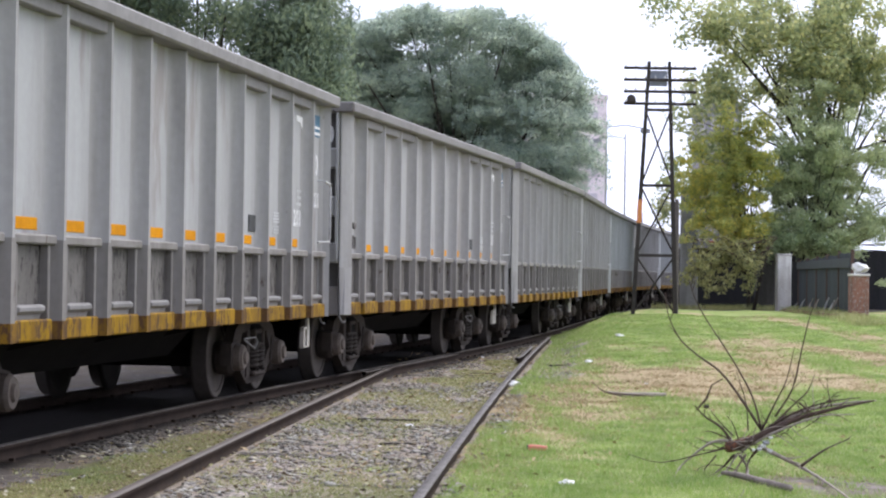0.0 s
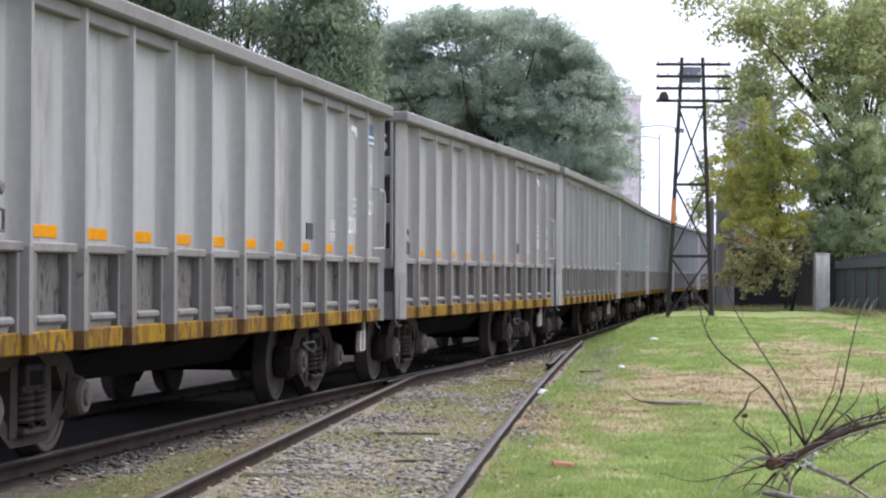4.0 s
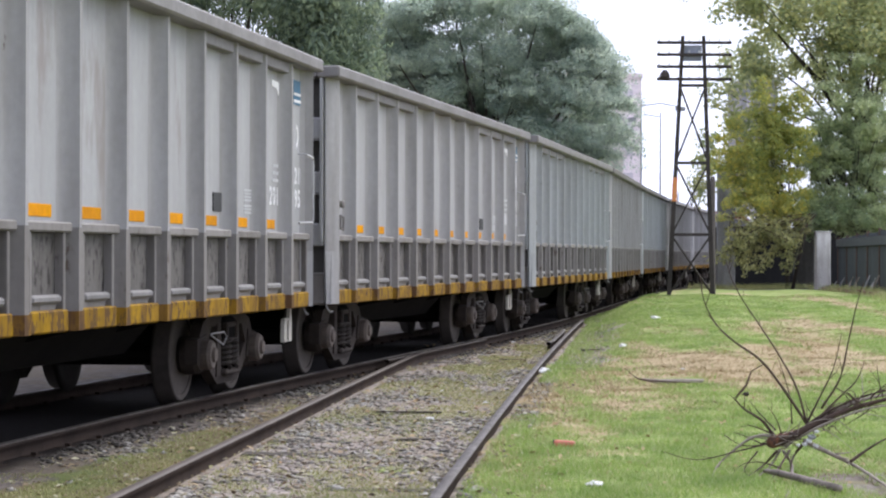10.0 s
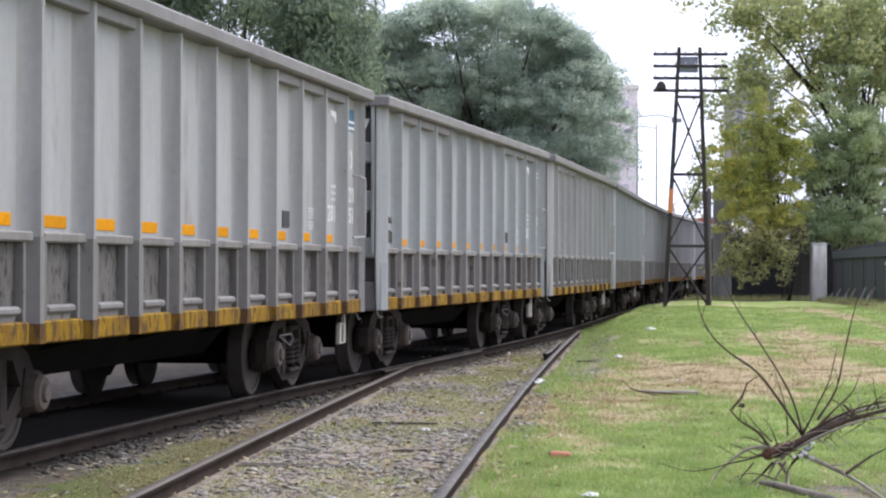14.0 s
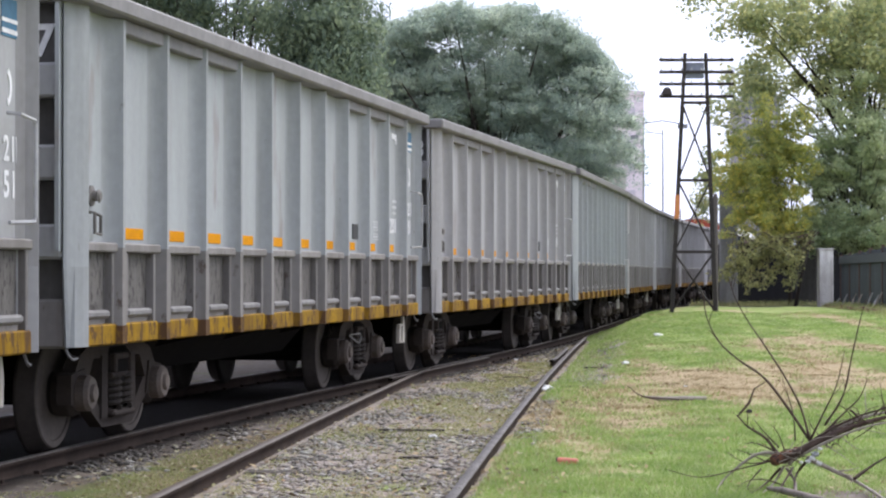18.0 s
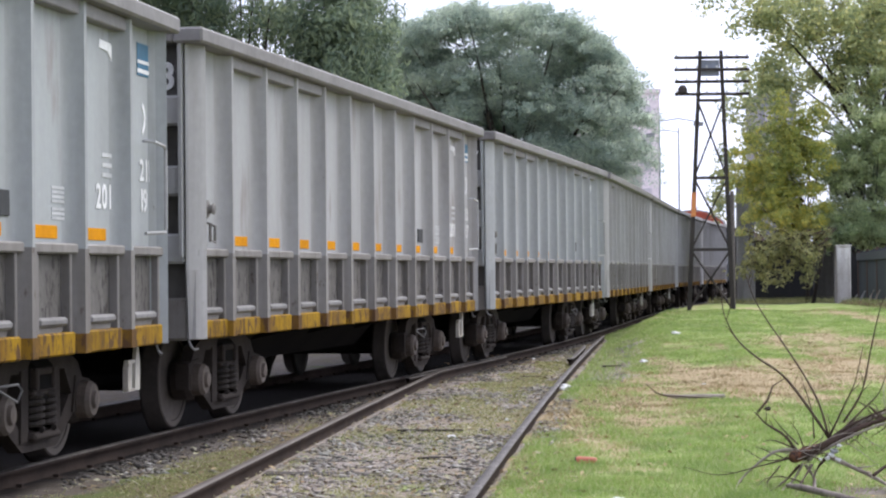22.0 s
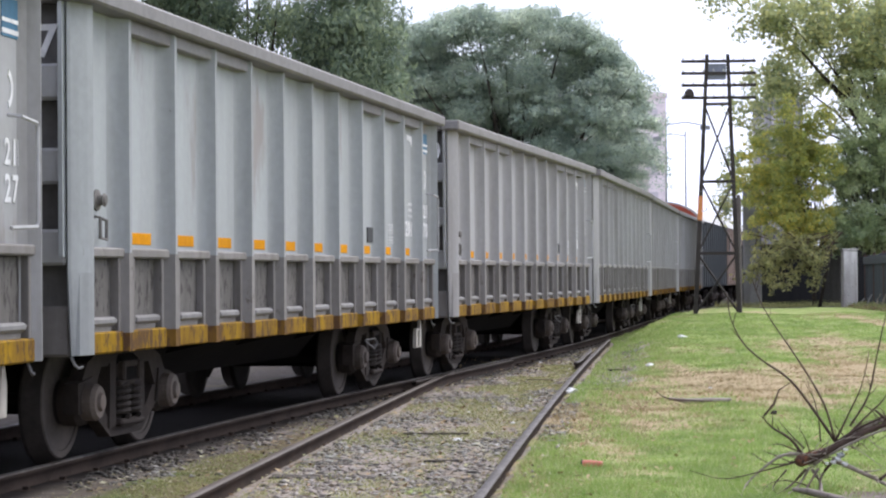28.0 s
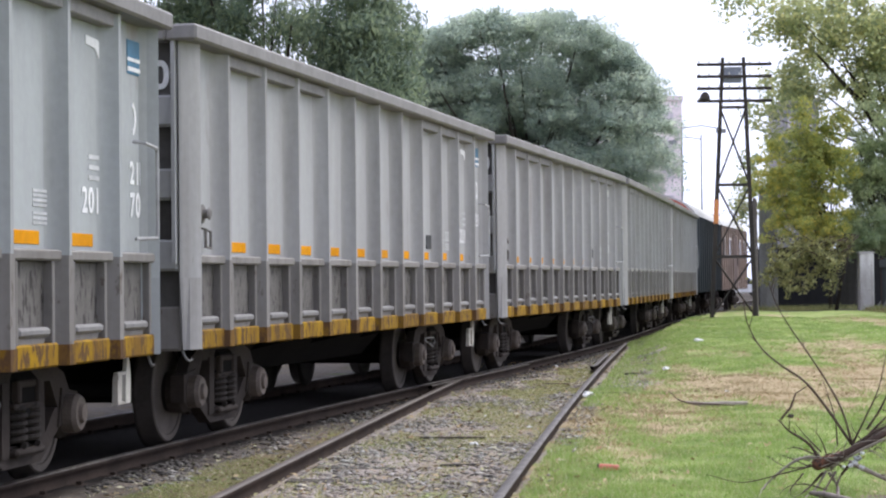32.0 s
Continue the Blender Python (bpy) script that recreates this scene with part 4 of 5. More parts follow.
# ---------------------------------------------------------------- trees
def foliage(name, centres, radii, per, size, mat, parent, label, droop=0.0, aspect=0.5, seed=1, shell=0.55):
    """Clumps of small bent leaves round many centres."""
    rng = np.random.default_rng(seed)
    c = np.repeat(np.asarray(centres, float), per, axis=0)
    r = np.repeat(np.asarray(radii, float), per, axis=0)
    n = len(c)
    d = rng.normal(size=(n, 3))
    d /= np.linalg.norm(d, axis=1)[:, None]
    rad = shell + (1 - shell) * rng.random(n) ** 0.5
    p = c + d * r * rad[:, None]
    nor = d + rng.normal(size=(n, 3)) * 0.6
    nor[:, 2] += 0.35
    nor /= np.linalg.norm(nor, axis=1)[:, None]
    t = rng.normal(size=(n, 3))
    t[:, 2] -= droop
    t -= nor * np.sum(t * nor, axis=1)[:, None]
    t /= np.linalg.norm(t, axis=1)[:, None]
    b = np.cross(nor, t)
    s = size * (0.6 + 0.8 * rng.random(n))[:, None]
    v = np.empty((n, 4, 3))
    v[:, 0] = p - t * s * 0.5
    v[:, 1] = p + b * s * aspect * 0.5 - nor * s * 0.06
    v[:, 2] = p + t * s * 0.5 - nor * s * 0.1
    v[:, 3] = p - b * s * aspect * 0.5 - nor * s * 0.06
    return raw(name, v.reshape(-1, 3), np.arange(n * 4).reshape(-1, 4), mat, parent, label)


def limbs(base, height, radius, ends, seed, bend=0.25, fork=0.45):
    """A trunk and one limb to each end point, as one mesh each."""
    rng = random.Random(seed)
    x, y, z = base
    top = Vector((x + rng.uniform(-0.3, 0.3), y, z + height))
    trunk = tube([(x, y, z - 0.2), (x + 0.05, y, z + 0.3), (x + rng.uniform(-0.2, 0.2), y, z + height * 0.5), top], [radius * 1.5, radius * 1.05, radius * 0.9, radius * 0.8], 9)
    made = []
    for e in ends:
        e = Vector(e)
        a = Vector((x, y, z + height * rng.uniform(fork, 1.0)))
        m = a.lerp(e, 0.5) + Vector((rng.uniform(-bend, bend), rng.uniform(-bend, bend), rng.uniform(0, bend * 2)))
        q = a.lerp(m, 0.5) + Vector((rng.uniform(-bend, bend), 0, rng.uniform(-bend, bend))) * 0.6
        r = radius * rng.uniform(0.25, 0.5)
        made.append(tube([a, q, m, m.lerp(e, 0.6) + Vector((0, 0, rng.uniform(-bend, bend) * 0.5)), e], [r, r * 0.75, r * 0.5, r * 0.3, r * 0.1], 5))
    return trunk, made


def crown_points(centre, size, n, seed, low=-0.35, flat=1.0, hollow=0.55):
    rng = random.Random(seed)
    out = []
    while len(out) < n:
        d = Vector((rng.gauss(0, 1), rng.gauss(0, 1), rng.gauss(0, 1))).normalized()
        if d.z < low:
            continue
        k = hollow + (1 - hollow) * rng.random()
        out.append((centre[0] + d.x * size[0] * k, centre[1] + d.y * size[1] * k, centre[2] + d.z * size[2] * k * flat))
    return out


def tree(name, label, base, height, radius, centres, radii, per, size, mat, seed, droop=0.0, aspect=0.5, limb_every=3, shell=0.55):
    t = empty(name)
    tagged(t, label, "tree")
    trunk, made = limbs(base, height, radius, centres[::limb_every], seed)
    part("trunk", trunk, BARK, t, "dark bark", True)
    for bm in made:
        part("branch", bm, BARK, t, "", True)
    foliage("crown", centres, radii, per, size, mat, t, "", droop, aspect, seed, shell)
    return t


# wide flat-topped tree behind the train
def far_tree():
    rng = random.Random(5)
    pts, rad = [], []

    def pad(x, y, z, w):
        # one flat spray of fine foliage, thin at the rim and drooping outwards
        for _ in range(int(6 + 5 * w)):
            a, k = rng.uniform(0, 2 * math.pi), rng.random() ** 0.6
            pts.append((x + w * k * math.cos(a), y + w * k * math.sin(a), z - 0.45 * w * k * k + rng.uniform(-0.3, 0.3) * w))
            r = rng.uniform(0.32, 0.72)
            rad.append((r * 1.15, r, r * rng.uniform(0.5, 0.85)))
    for i in range(330):
        a = rng.uniform(0.0, math.pi)
        k = 1.0 if i < 150 else rng.uniform(0.35, 0.95)
        cx, cz = math.cos(a), math.sin(a)
        x = 2.35 + 7.0 * k * math.copysign(abs(cx) ** 0.8, cx)
        z = 7.2 + 8.7 * k * cz ** 0.62 - 0.018 * (x - 2.5) ** 2 * (x > 2.5)
        pad(x, 125 - rng.uniform(-1, 1) * 4.0 * (1.2 - 0.5 * k), z, rng.uniform(0.9, 1.9))
    for p in crown_points((1.9, 127, 9.6), (6.0, 2.6, 5.6), 900, 19, -0.9, hollow=0.0):
        pts.append(p)
        rad.append((rng.uniform(0.5, 0.95), rng.uniform(0.5, 0.8), rng.uniform(0.4, 0.8)))
    for i in range(40):
        # the high left shoulder
        pad(rng.uniform(-6.5, -0.5), 126 + rng.uniform(-2, 2), rng.uniform(10.5, 15.6), rng.uniform(0.9, 1.7))
    for i in range(80):
        # lower skirts that hang towards the line
        x = rng.uniform(-3.6, 9.3)
        pad(x, 122 + rng.uniform(-1, 1), rng.uniform(5.0, 8.6), rng.uniform(0.8, 1.4))
    tree("broad_tree", "large spreading tree with a wide domed green crown, paled for distance haze", (2.8, 126, -0.1), 5.5, 0.45, pts, rad, 66, 0.17, TIPA, 21, 0.5, 0.42, 90, 0.1)


def left_tree():
    rng = random.Random(6)
    pts = crown_points((-7.2, 82, 9.0), (4.9, 4.5, 7.0), 150, 31, -0.9, hollow=0.45)
    pts += crown_points((-13.5, 80, 9.5), (4.5, 4.5, 7.0), 100, 32, -0.9, hollow=0.45)
    pts += crown_points((-4.3, 81, 7.0), (2.0, 3, 5.0), 60, 33, -0.9)
    rad = [(rng.uniform(0.5, 1.1), rng.uniform(0.5, 1.0), rng.uniform(0.6, 1.2)) for _ in pts]
    tree("feathery_tree", "tall dark green tree with drooping feathery foliage beside the line", (-8, 83, -0.1), 5, 0.4, pts, rad, 420, 0.26, TIPADARK, 41, 1.6, 0.26, 6, 0.2)


def right_trees():
    rng = random.Random(8)
    pts = crown_points((14.4, 76, 8.7), (4.9, 3.0, 4.4), 190, 51, -0.7, hollow=0.2)
    pts += crown_points((10.6, 75, 9.7), (1.6, 1.3, 1.3), 18, 52, -0.9, hollow=0.2)
    pts += crown_points((10.2, 75, 7.6), (0.9, 1.0, 0.9), 8, 53, -0.9, hollow=0.2)
    pts += [(9.1 + 0.3 * i, 75 + rng.uniform(-1, 1), 6.3 - 0.12 * i + rng.uniform(-0.5, 0.5)) for i in range(8)]
    pts += [(8.2, 75, 10.5), (8.5, 75, 10.9), (9.0, 75, 10.6), (9.3, 75, 9.6)]
    pts += [(8.6, 75, 3.9), (8.75, 75, 4.5), (8.7, 75, 3.4), (8.9, 75, 5.2)]
    rad = [(rng.uniform(0.35, 0.75),) * 3 for _ in pts]
    tree("broadleaf_tree", "tall airy tree with pale yellowish green leaves behind the fence", (14.8, 77, 0), 6, 0.2, pts, rad, 165, 0.135, POPLAR, 61, 0.3, 0.8, 6, 0.1)
    pts = crown_points((9.85, 73, 4.35), (1.6, 1.0, 1.6), 70, 71, -0.95, hollow=0.15)
    pts += crown_points((10.85, 72.7, 5.3), (1.3, 0.8, 1.9), 90, 73, -0.95, hollow=0.15)
    pts += crown_points((10.6, 72.8, 3.1), (1.9, 0.9, 1.1), 60, 74, -0.95, hollow=0.15)
    rad = [(rng.uniform(0.2, 0.48), rng.uniform(0.2, 0.4), rng.uniform(0.12, 0.34)) for _ in pts]
    tree("yellowing_shrub", "rounded shrub with leaves turning yellow beside the brick pillar", (11.4, 74.2, 0.1), 2.5, 0.07, pts, rad, 120, 0.11, YELLOWLEAF, 72, 0.4, 0.55, 5, 0.1)
    pts = crown_points((13.9, 74.0, 4.9), (2.5, 1.3, 3.2), 190, 81, -0.95, hollow=0.15)
    pts += crown_points((13.3, 73.2, 2.7), (2.0, 0.7, 0.85), 60, 83, -0.95, hollow=0.15)
    pts += crown_points((17.6, 75.0, 4.6), (3.0, 1.5, 4.2), 70, 87, -0.95, hollow=0.1)
    pts += crown_points((12.6, 74.3, 4.3), (1.1, 0.9, 2.1), 80, 86, -0.95, hollow=0.1)
    pts += crown_points((12.3, 73.5, 2.55), (1.1, 0.6, 0.65), 50, 85, -0.95, hollow=0.1)
    pts += crown_points((15.4, 73.6, 3.0), (1.4, 0.7, 1.0), 40, 84, -0.95, hollow=0.15)
    rad = [(rng.uniform(0.22, 0.55), rng.uniform(0.2, 0.5), rng.uniform(0.15, 0.4)) for _ in pts]
    tree("grey_green_shrub", "dense grey-green shrub leaning over the fence", (13.6, 74.4, 0.1), 2.2, 0.14, pts, rad, 150, 0.12, GREYLEAF, 82, 0.6, 0.4, 6, 0.1)
    # arching twigs hung with leaves
    bush = empty("hanging_bush")
    tagged(bush, "bush with hanging leafy branches before the shaded wall", "bush")
    pts = []
    for i in range(30):
        a = Vector((rng.uniform(9.0, 12.1), 72.3 + rng.uniform(-0.3, 0.3), rng.uniform(2.1, 2.7)))
        e = Vector((rng.uniform(8.5, 11.3), 71.5 + rng.uniform(-0.5, 0.5), rng.uniform(0.75, 1.9)))
        m = a.lerp(e, 0.5) + Vector((rng.uniform(-0.3, 0), 0, rng.uniform(0.0, 0.5)))
        path = [a.lerp(m, k / 4).lerp(m.lerp(e, k / 4), k / 4) for k in range(5)]
        part("branch", tube(path, [0.025, 0.02, 0.016, 0.012, 0.006], 5), TWIG, bush, "", True)
        pts += [tuple(a.lerp(m, k).lerp(m.lerp(e, k), k)) for k in (0.2, 0.4, 0.55, 0.7, 0.85, 1.0)]
    part("stem", tube([(11.3, 72.6, -0.1), (11.5, 72.5, 1.0), (11.8, 72.4, 2.3)], [0.07, 0.06, 0.04], 7), BARK, bush, "", True)
    rad = [(rng.uniform(0.15, 0.34), rng.uniform(0.12, 0.3), rng.uniform(0.1, 0.26)) for _ in pts]
    foliage("crown", pts, rad, 24, 0.12, DARKLEAF, bush, "", 0.9, 0.55, 92, 0.1)


far_tree()
left_tree()
right_trees()

# ---------------------------------------------------------------- the line-side tower
def tower():
    t = empty("telegraph_tower", pose(0, 54, 0))
    tagged(t, "dark iron lattice telegraph tower with four crossarms on the grass bank", "tower")
    z0, z1 = 0.2, 6.62

    def leg(side, z):
        a = (z - 0.366) / (6.49 - 0.366)
        return (5.47 + 0.32 * a) if side < 0 else (6.52 - 0.22 * a)
    for s in (-1, 1):
        a, b = leg(s, z0), leg(s, z1)
        w = 0.05
        part("leg", prism([(a - w, z0), (a + w, z0), (b + w * 0.8, z1), (b - w * 0.8, z1)], "y", -0.05, 0.05), IRON, t)
    part("painted_band", prism([(leg(-1, 2.7) - 0.056, 2.62), (leg(-1, 2.7) + 0.054, 2.62), (leg(-1, 3.2) + 0.052, 3.2), (leg(-1, 3.2) - 0.054, 3.2)], "y", -0.056, 0.056), ORANGEPAINT, t, "flaked orange paint band")
    for z in (5.42, 3.55, 1.82):
        part("tie_bar", box(leg(-1, z), leg(1, z), -0.04, 0.03, z - 0.035, z + 0.035), IRON, t)
    for za, zb in ((3.55, 5.42), (1.82, 3.55), (0.35, 1.82)):
        for s in (-1, 1):
            part("brace", tube([(leg(s, za), 0.02 * s, za + 0.03), (leg(-s, zb), 0.02 * s, zb - 0.03)], 0.026, 4), IRON, t)
    for z in (6.45, 6.16, 5.87, 5.57):
        arm = part("crossarm", box(5.17, 6.97, -0.07, 0.0, z - 0.035, z + 0.035, 0.008), IRON, t)
        for i in range(8):
            x = 5.22 + i * 0.243
            part("insulator", lathe([(0, 0.012), (0.02, 0.022), (0.04, 0.018), (0.055, 0.024), (0.07, 0.012)], 8, "z", at=(x, -0.035, z + 0.03)), PAPER, arm, "small white insulator")
    part("signal_box", box(5.83, 6.26, 0.06, 0.20, 6.02, 6.40, 0.01), BOXBLUE, t, "pale blue-grey flat box")
    part("bell", lathe([(0, 0.12), (0.10, 0.11), (0.17, 0.06), (0.19, 0.0)], 12, "z", at=(5.36, -0.03, 5.61)), IRON, t, "dark bell")
    p = empty("utility_post", pose(6.60, 54.6, 0.15))
    tagged(p, "thick brown wooden post behind the tower", "post")
    part("post_shaft", lathe([(-0.2, 0.07), (0.0, 0.07), (3.0, 0.058), (3.1, 0.04)], 12, "z"), POSTWOOD, p, "", True)


tower()

# ---------------------------------------------------------------- fence and pillars
def fence():
    a, b = Vector((12.75, 72.0, 0)), Vector((11.07, 54.85, 0))
    d = (b - a)
    n = 30
    f = empty("sheet_fence")
    tagged(f, "dark grey-green corrugated sheet metal fence with a top rail", "fence")
    u = d.normalized()
    out = Vector((u.y, -u.x, 0))
    ang = math.degrees(math.atan2(u.y, u.x))
    step = d.length / n
    pts = []
    for k in range(7):
        pts.append((k / 6 * step, 0.02 if k % 2 else -0.02))
    sheet = bmesh.new()
    poly = [(x, y) for x, y in pts] + [(x, y + 0.006) for x, y in reversed(pts)]
    prism(poly, "z", 0.0, 1.66, sheet)
    me = piece_mesh("fence_sheet", sheet, FENCE)
    for i in range(n):
        p = a + u * step * i
        z = float(bank(p.x, p.y)) - 0.03
        shared("fence_sheet", me, f, pose(p.x, p.y, z, 0, random.uniform(-0.4, 0.4), ang))
    for i in range(0, n + 1, 6):
        p = a + u * step * i
        z = float(bank(p.x, p.y))
        part("fence_post", box(p.x - 0.04, p.x + 0.04, p.y - 0.04, p.y + 0.04, z - 0.2, z + 1.70), RUSTPOST, f, "rusty brown post")
    q = Vector((-u.y, u.x, 0)) * 0.08
    part("top_rail", prism([tuple((a - q)[:2]), tuple((b - q)[:2]), tuple((b + q)[:2]), tuple((a + q)[:2])], "z", 1.60, 1.84), FENCE, f, "smooth folded top band")
    for name, x, y, w, h, mat, lab in (("brick_pillar", 12.33, 72.6, 0.235, 1.85, LIME, "whitewashed flaking brick pillar at the fence end"), ("dark_pillar", 12.5, 77.5, 0.31, 1.85, SHADECONC, "grey concrete pillar, darkened in colour for the shade"), ("end_pillar", 11.1, 54.2, 0.22, 1.0, OLDBRICK, "broken red brick pillar at the end of the fence")):
        p = empty(name, pose(x, y, float(bank(x, y))))
        tagged(p, lab, "pillar")
        part("shaft", box(-w, w, -w, w, -0.2, h, 0.03), mat, p)
        part("cap", box(-w - 0.02, w + 0.02, -w - 0.02, w + 0.02, h, h + 0.06, 0.015), LIME if mat is OLDBRICK else mat, p)
    # the shade behind the shrubs is put into this wall's near-black colour
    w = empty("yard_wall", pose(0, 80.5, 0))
    tagged(w, "yard wall coloured near black for the shade of the shrubs", "wall", kind="structure")
    part("wall_face", box(9.75, 22, 0, 0.2, -0.2, 2.35), worn("shade_darkened_wall", (0.035, 0.035, 0.038), (0.024, 0.024, 0.026), None, 0.9), w)
    c = empty("concrete_post", pose(9.65, 76, 0))
    tagged(c, "tall pale grey concrete slab post behind the shrub", "post")
    part("slab", box(-0.32, 0.28, -0.15, 0.15, -0.2, 4.4, 0.02), CONCRETE, c)


fence()

# ---------------------------------------------------------------- far buildings and lamps
def building(name, label, x0, x1, y, depth, h, mat, floors, cols):
    b = empty(name, pose(0, y, 0))
    tagged(b, label, "building")
    part("facade", box(x0, x1, 0, depth, -0.2, h), mat, b)
    part("parapet", box(x0 - 0.15, x1 + 0.15, -0.15, depth + 0.15, h, h + 0.5), mat, b)
    cw = (x1 - x0) / cols
    pane = piece_mesh("window", box(-cw * 0.2, cw * 0.2, -0.05, 0.05, -0.6, 0.6), PALEPANE)
    for i in range(floors):
        for j in range(cols):
            shared("window", pane, b, pose(x0 + (j + 0.5) * cw, -0.02, h - 2.0 - i * 3.0))


building("pink_building", "pale pink multi-storey block far behind the trees", 9.0, 21.8, 245, 14, 20.8, PINK, 6, 4)
building("cream_building", "cream low building behind the trees", 10, 17.8, 220, 10, 11.2, CREAM, 3, 3)
building("grey_block", "grey apartment block far behind the broadleaf tree", 33.4, 37.4, 250, 12, 20.6, CONCRETE, 6, 2)


def street_lamp(x, y, h, arm):
    l = empty("street_lamp", pose(x, y, 0))
    tagged(l, "slim grey street lamp with a side arm", "lamp")
    part("pole", tube([(0, 0, -0.1), (0, 0, h * 0.6), (0, 0, h)], [0.09, 0.07, 0.05], 8), STREETGREY, l)
    part("arm", tube([(0, 0, h * 0.97), (arm * 0.5, 0, h * 0.985), (arm, 0, h * 0.965)], 0.04, 6), STREETGREY, l)
    part("lamp_head", box(arm - 0.35, arm + 0.35, -0.12, 0.12, h * 0.94, h * 0.965, 0.02), STREETGREY, l)


street_lamp(14.2, 160, 12.4, 2.8)
street_lamp(18.5, 190, 13.5, -2.4)


def bare_tree():
    rng = random.Random(77)
    t = empty("bare_tree")
    tagged(t, "small bare leafless tree far beyond the train", "tree")
    part("trunk", tube([(14.6, 140, -0.1), (14.7, 140, 1.8), (14.6, 140, 3.2)], [0.14, 0.11, 0.08], 7), BARK, t)
    for i in range(26):
        a = rng.uniform(0.2, 2.94)
        l = rng.uniform(1.2, 3.2)
        p = Vector((14.63, 140, rng.uniform(1.8, 3.2)))
        q = p + Vector((math.cos(a) * l, rng.uniform(-0.8, 0.8), math.sin(a) * l))
        bm = tube([p, p.lerp(q, 0.5) + Vector((rng.uniform(-0.2, 0.2), 0, 0.15)), q], [0.045, 0.03, 0.012], 5)
        for j in range(4):
            s = p.lerp(q, rng.uniform(0.4, 0.9))
            tube([s, s + Vector((rng.uniform(-0.6, 0.6), 0, rng.uniform(0.1, 0.7)))], [0.018, 0.008], 4, bm)
        part("branch", bm, BARK, t)


bare_tree()


def parked_car():
    c = empty("parked_car", pose(19.6, 172, -0.1, 0, 0, 8))
    tagged(c, "small white car parked on the far street", "car")
    part("body", prism([(-2.0, 0.3), (2.0, 0.3), (2.05, 0.75), (1.2, 0.9), (-2.0, 0.95)], "y", -0.8, 0.8), PAPER, c)
    part("cabin", prism([(-1.6, 0.93), (1.1, 0.88), (0.5, 1.42), (-1.2, 1.45)], "y", -0.72, 0.72), GLASS, c, "dark glazed cabin")
    for x in (-1.25, 1.25):
        for y in (-0.78, 0.78):
            part("wheel", lathe([(-0.1, 0.3), (0.1, 0.3)], 14, "y", at=(x, y, 0.3)), BLACKISH, c)


parked_car()


# ---------------------------------------------------------------- grass, ballast and litter
def blades(name, x, y, height, width, mat, label, seed, category):
    rng = np.random.default_rng(seed)
    n = len(x)
    z = bank(x, y) - 0.006
    a = rng.random(n) * 2 * math.pi
    lean = height * (0.25 + 0.8 * rng.random(n))
    b = rng.random(n) * 2 * math.pi
    v = np.empty((n, 3, 3))
    v[:, 0] = np.stack([x - np.cos(a) * width, y - np.sin(a) * width, z], 1)
    v[:, 1] = np.stack([x + np.cos(a) * width, y + np.sin(a) * width, z], 1)
    v[:, 2] = np.stack([x + np.cos(b) * lean, y + np.sin(b) * lean, z + height], 1)
    ob = raw(name, v.reshape(-1, 3), np.arange(n * 3).reshape(-1, 3), mat)
    tagged(ob, label, category, kind="stuff")


def mossy(x, y):
    """0 on bare stones, 1 where moss and weeds have grown over the track bed."""
    return 0.5 * cloud(x, y * 0.3, 0.5, 21) + 0.32 * cloud(x, y * 0.25, 0.2, 22) + 0.18 * cloud(x, y * 0.25, 0.08, 23)


def grass():
    rng = np.random.default_rng(3)
    n = 750000
    y = 10.4 + 44 * rng.random(n) ** 1.6
    x = siding(y) + 0.08 + rng.random(n) * (2.2 + 0.16 * y)
    dry = dryness(x, y) + rng.normal(size=n) * 0.16
    clump = 0.5 + 0.5 * np.sin(5.1 * x + 1.3 * np.sin(3.7 * y)) * np.sin(4.3 * y + 1.1 * np.sin(4.9 * x))
    keep = rng.random(n) < 0.35 + 0.65 * clump
    # bare stony ground beside the far part of the siding
    stony = (x < siding(y) + 0.35 + 0.8 * cloud(x, y * 0.4, 0.6, 12)) & (y > 29) & (y < 46) & (cloud(x, y * 0.3, 0.5, 13) + 0.2 * rng.random(n) > 0.42)
    keep &= ~stony & (rng.random(n) > 0.8 * trodden(x, y) * (0.5 + cloud(x, y * 0.4, 0.25, 14)))
    green = keep & (dry < 0.52)
    h = (0.018 + 0.035 * rng.random(n)) * (0.7 + 0.6 * clump)
    w = 0.0022 + 0.0001 * y
    blades("grass", x[green], y[green], h[green], w[green], BLADES, "short damp green grass beside the siding", 4, "grass")
    brown = keep & (dry >= 0.52) & (rng.random(n) < 0.5)
    blades("dry_grass", x[brown], y[brown], h[brown] * 0.75, w[brown], DRY, "dry brown trodden grass", 5, "grass")
    # tufts and moss between the rails and in the wedge between the tracks
    n = 170000
    y = 12.3 + 30 * rng.random(n) ** 1.5
    x = main_x(y) + 0.35 + rng.random(n) * (siding(y) - main_x(y) - 0.4)
    between = x < siding(y) - 1.9
    edge = np.exp(-(((x - main_x(y) - 0.35) / 0.4) ** 2)) * 0.35
    keep = (mossy(x, y) - edge + rng.normal(size=n) * 0.05 > np.where(between, 0.42, 0.505)) & (abs(x - siding(y) + 1.745) > 0.09)
    blades("moss", x[keep], y[keep], 0.008 + 0.024 * rng.random(keep.sum()), 0.003 + 0.0001 * y[keep], MOSS, "yellow-green moss and weeds among the ballast", 6, "moss")


DRY = leafy("dry_blades", [(0.23, 0.175, 0.10), (0.33, 0.26, 0.155), (0.43, 0.36, 0.235)], 0.8, 0.2)
grass()


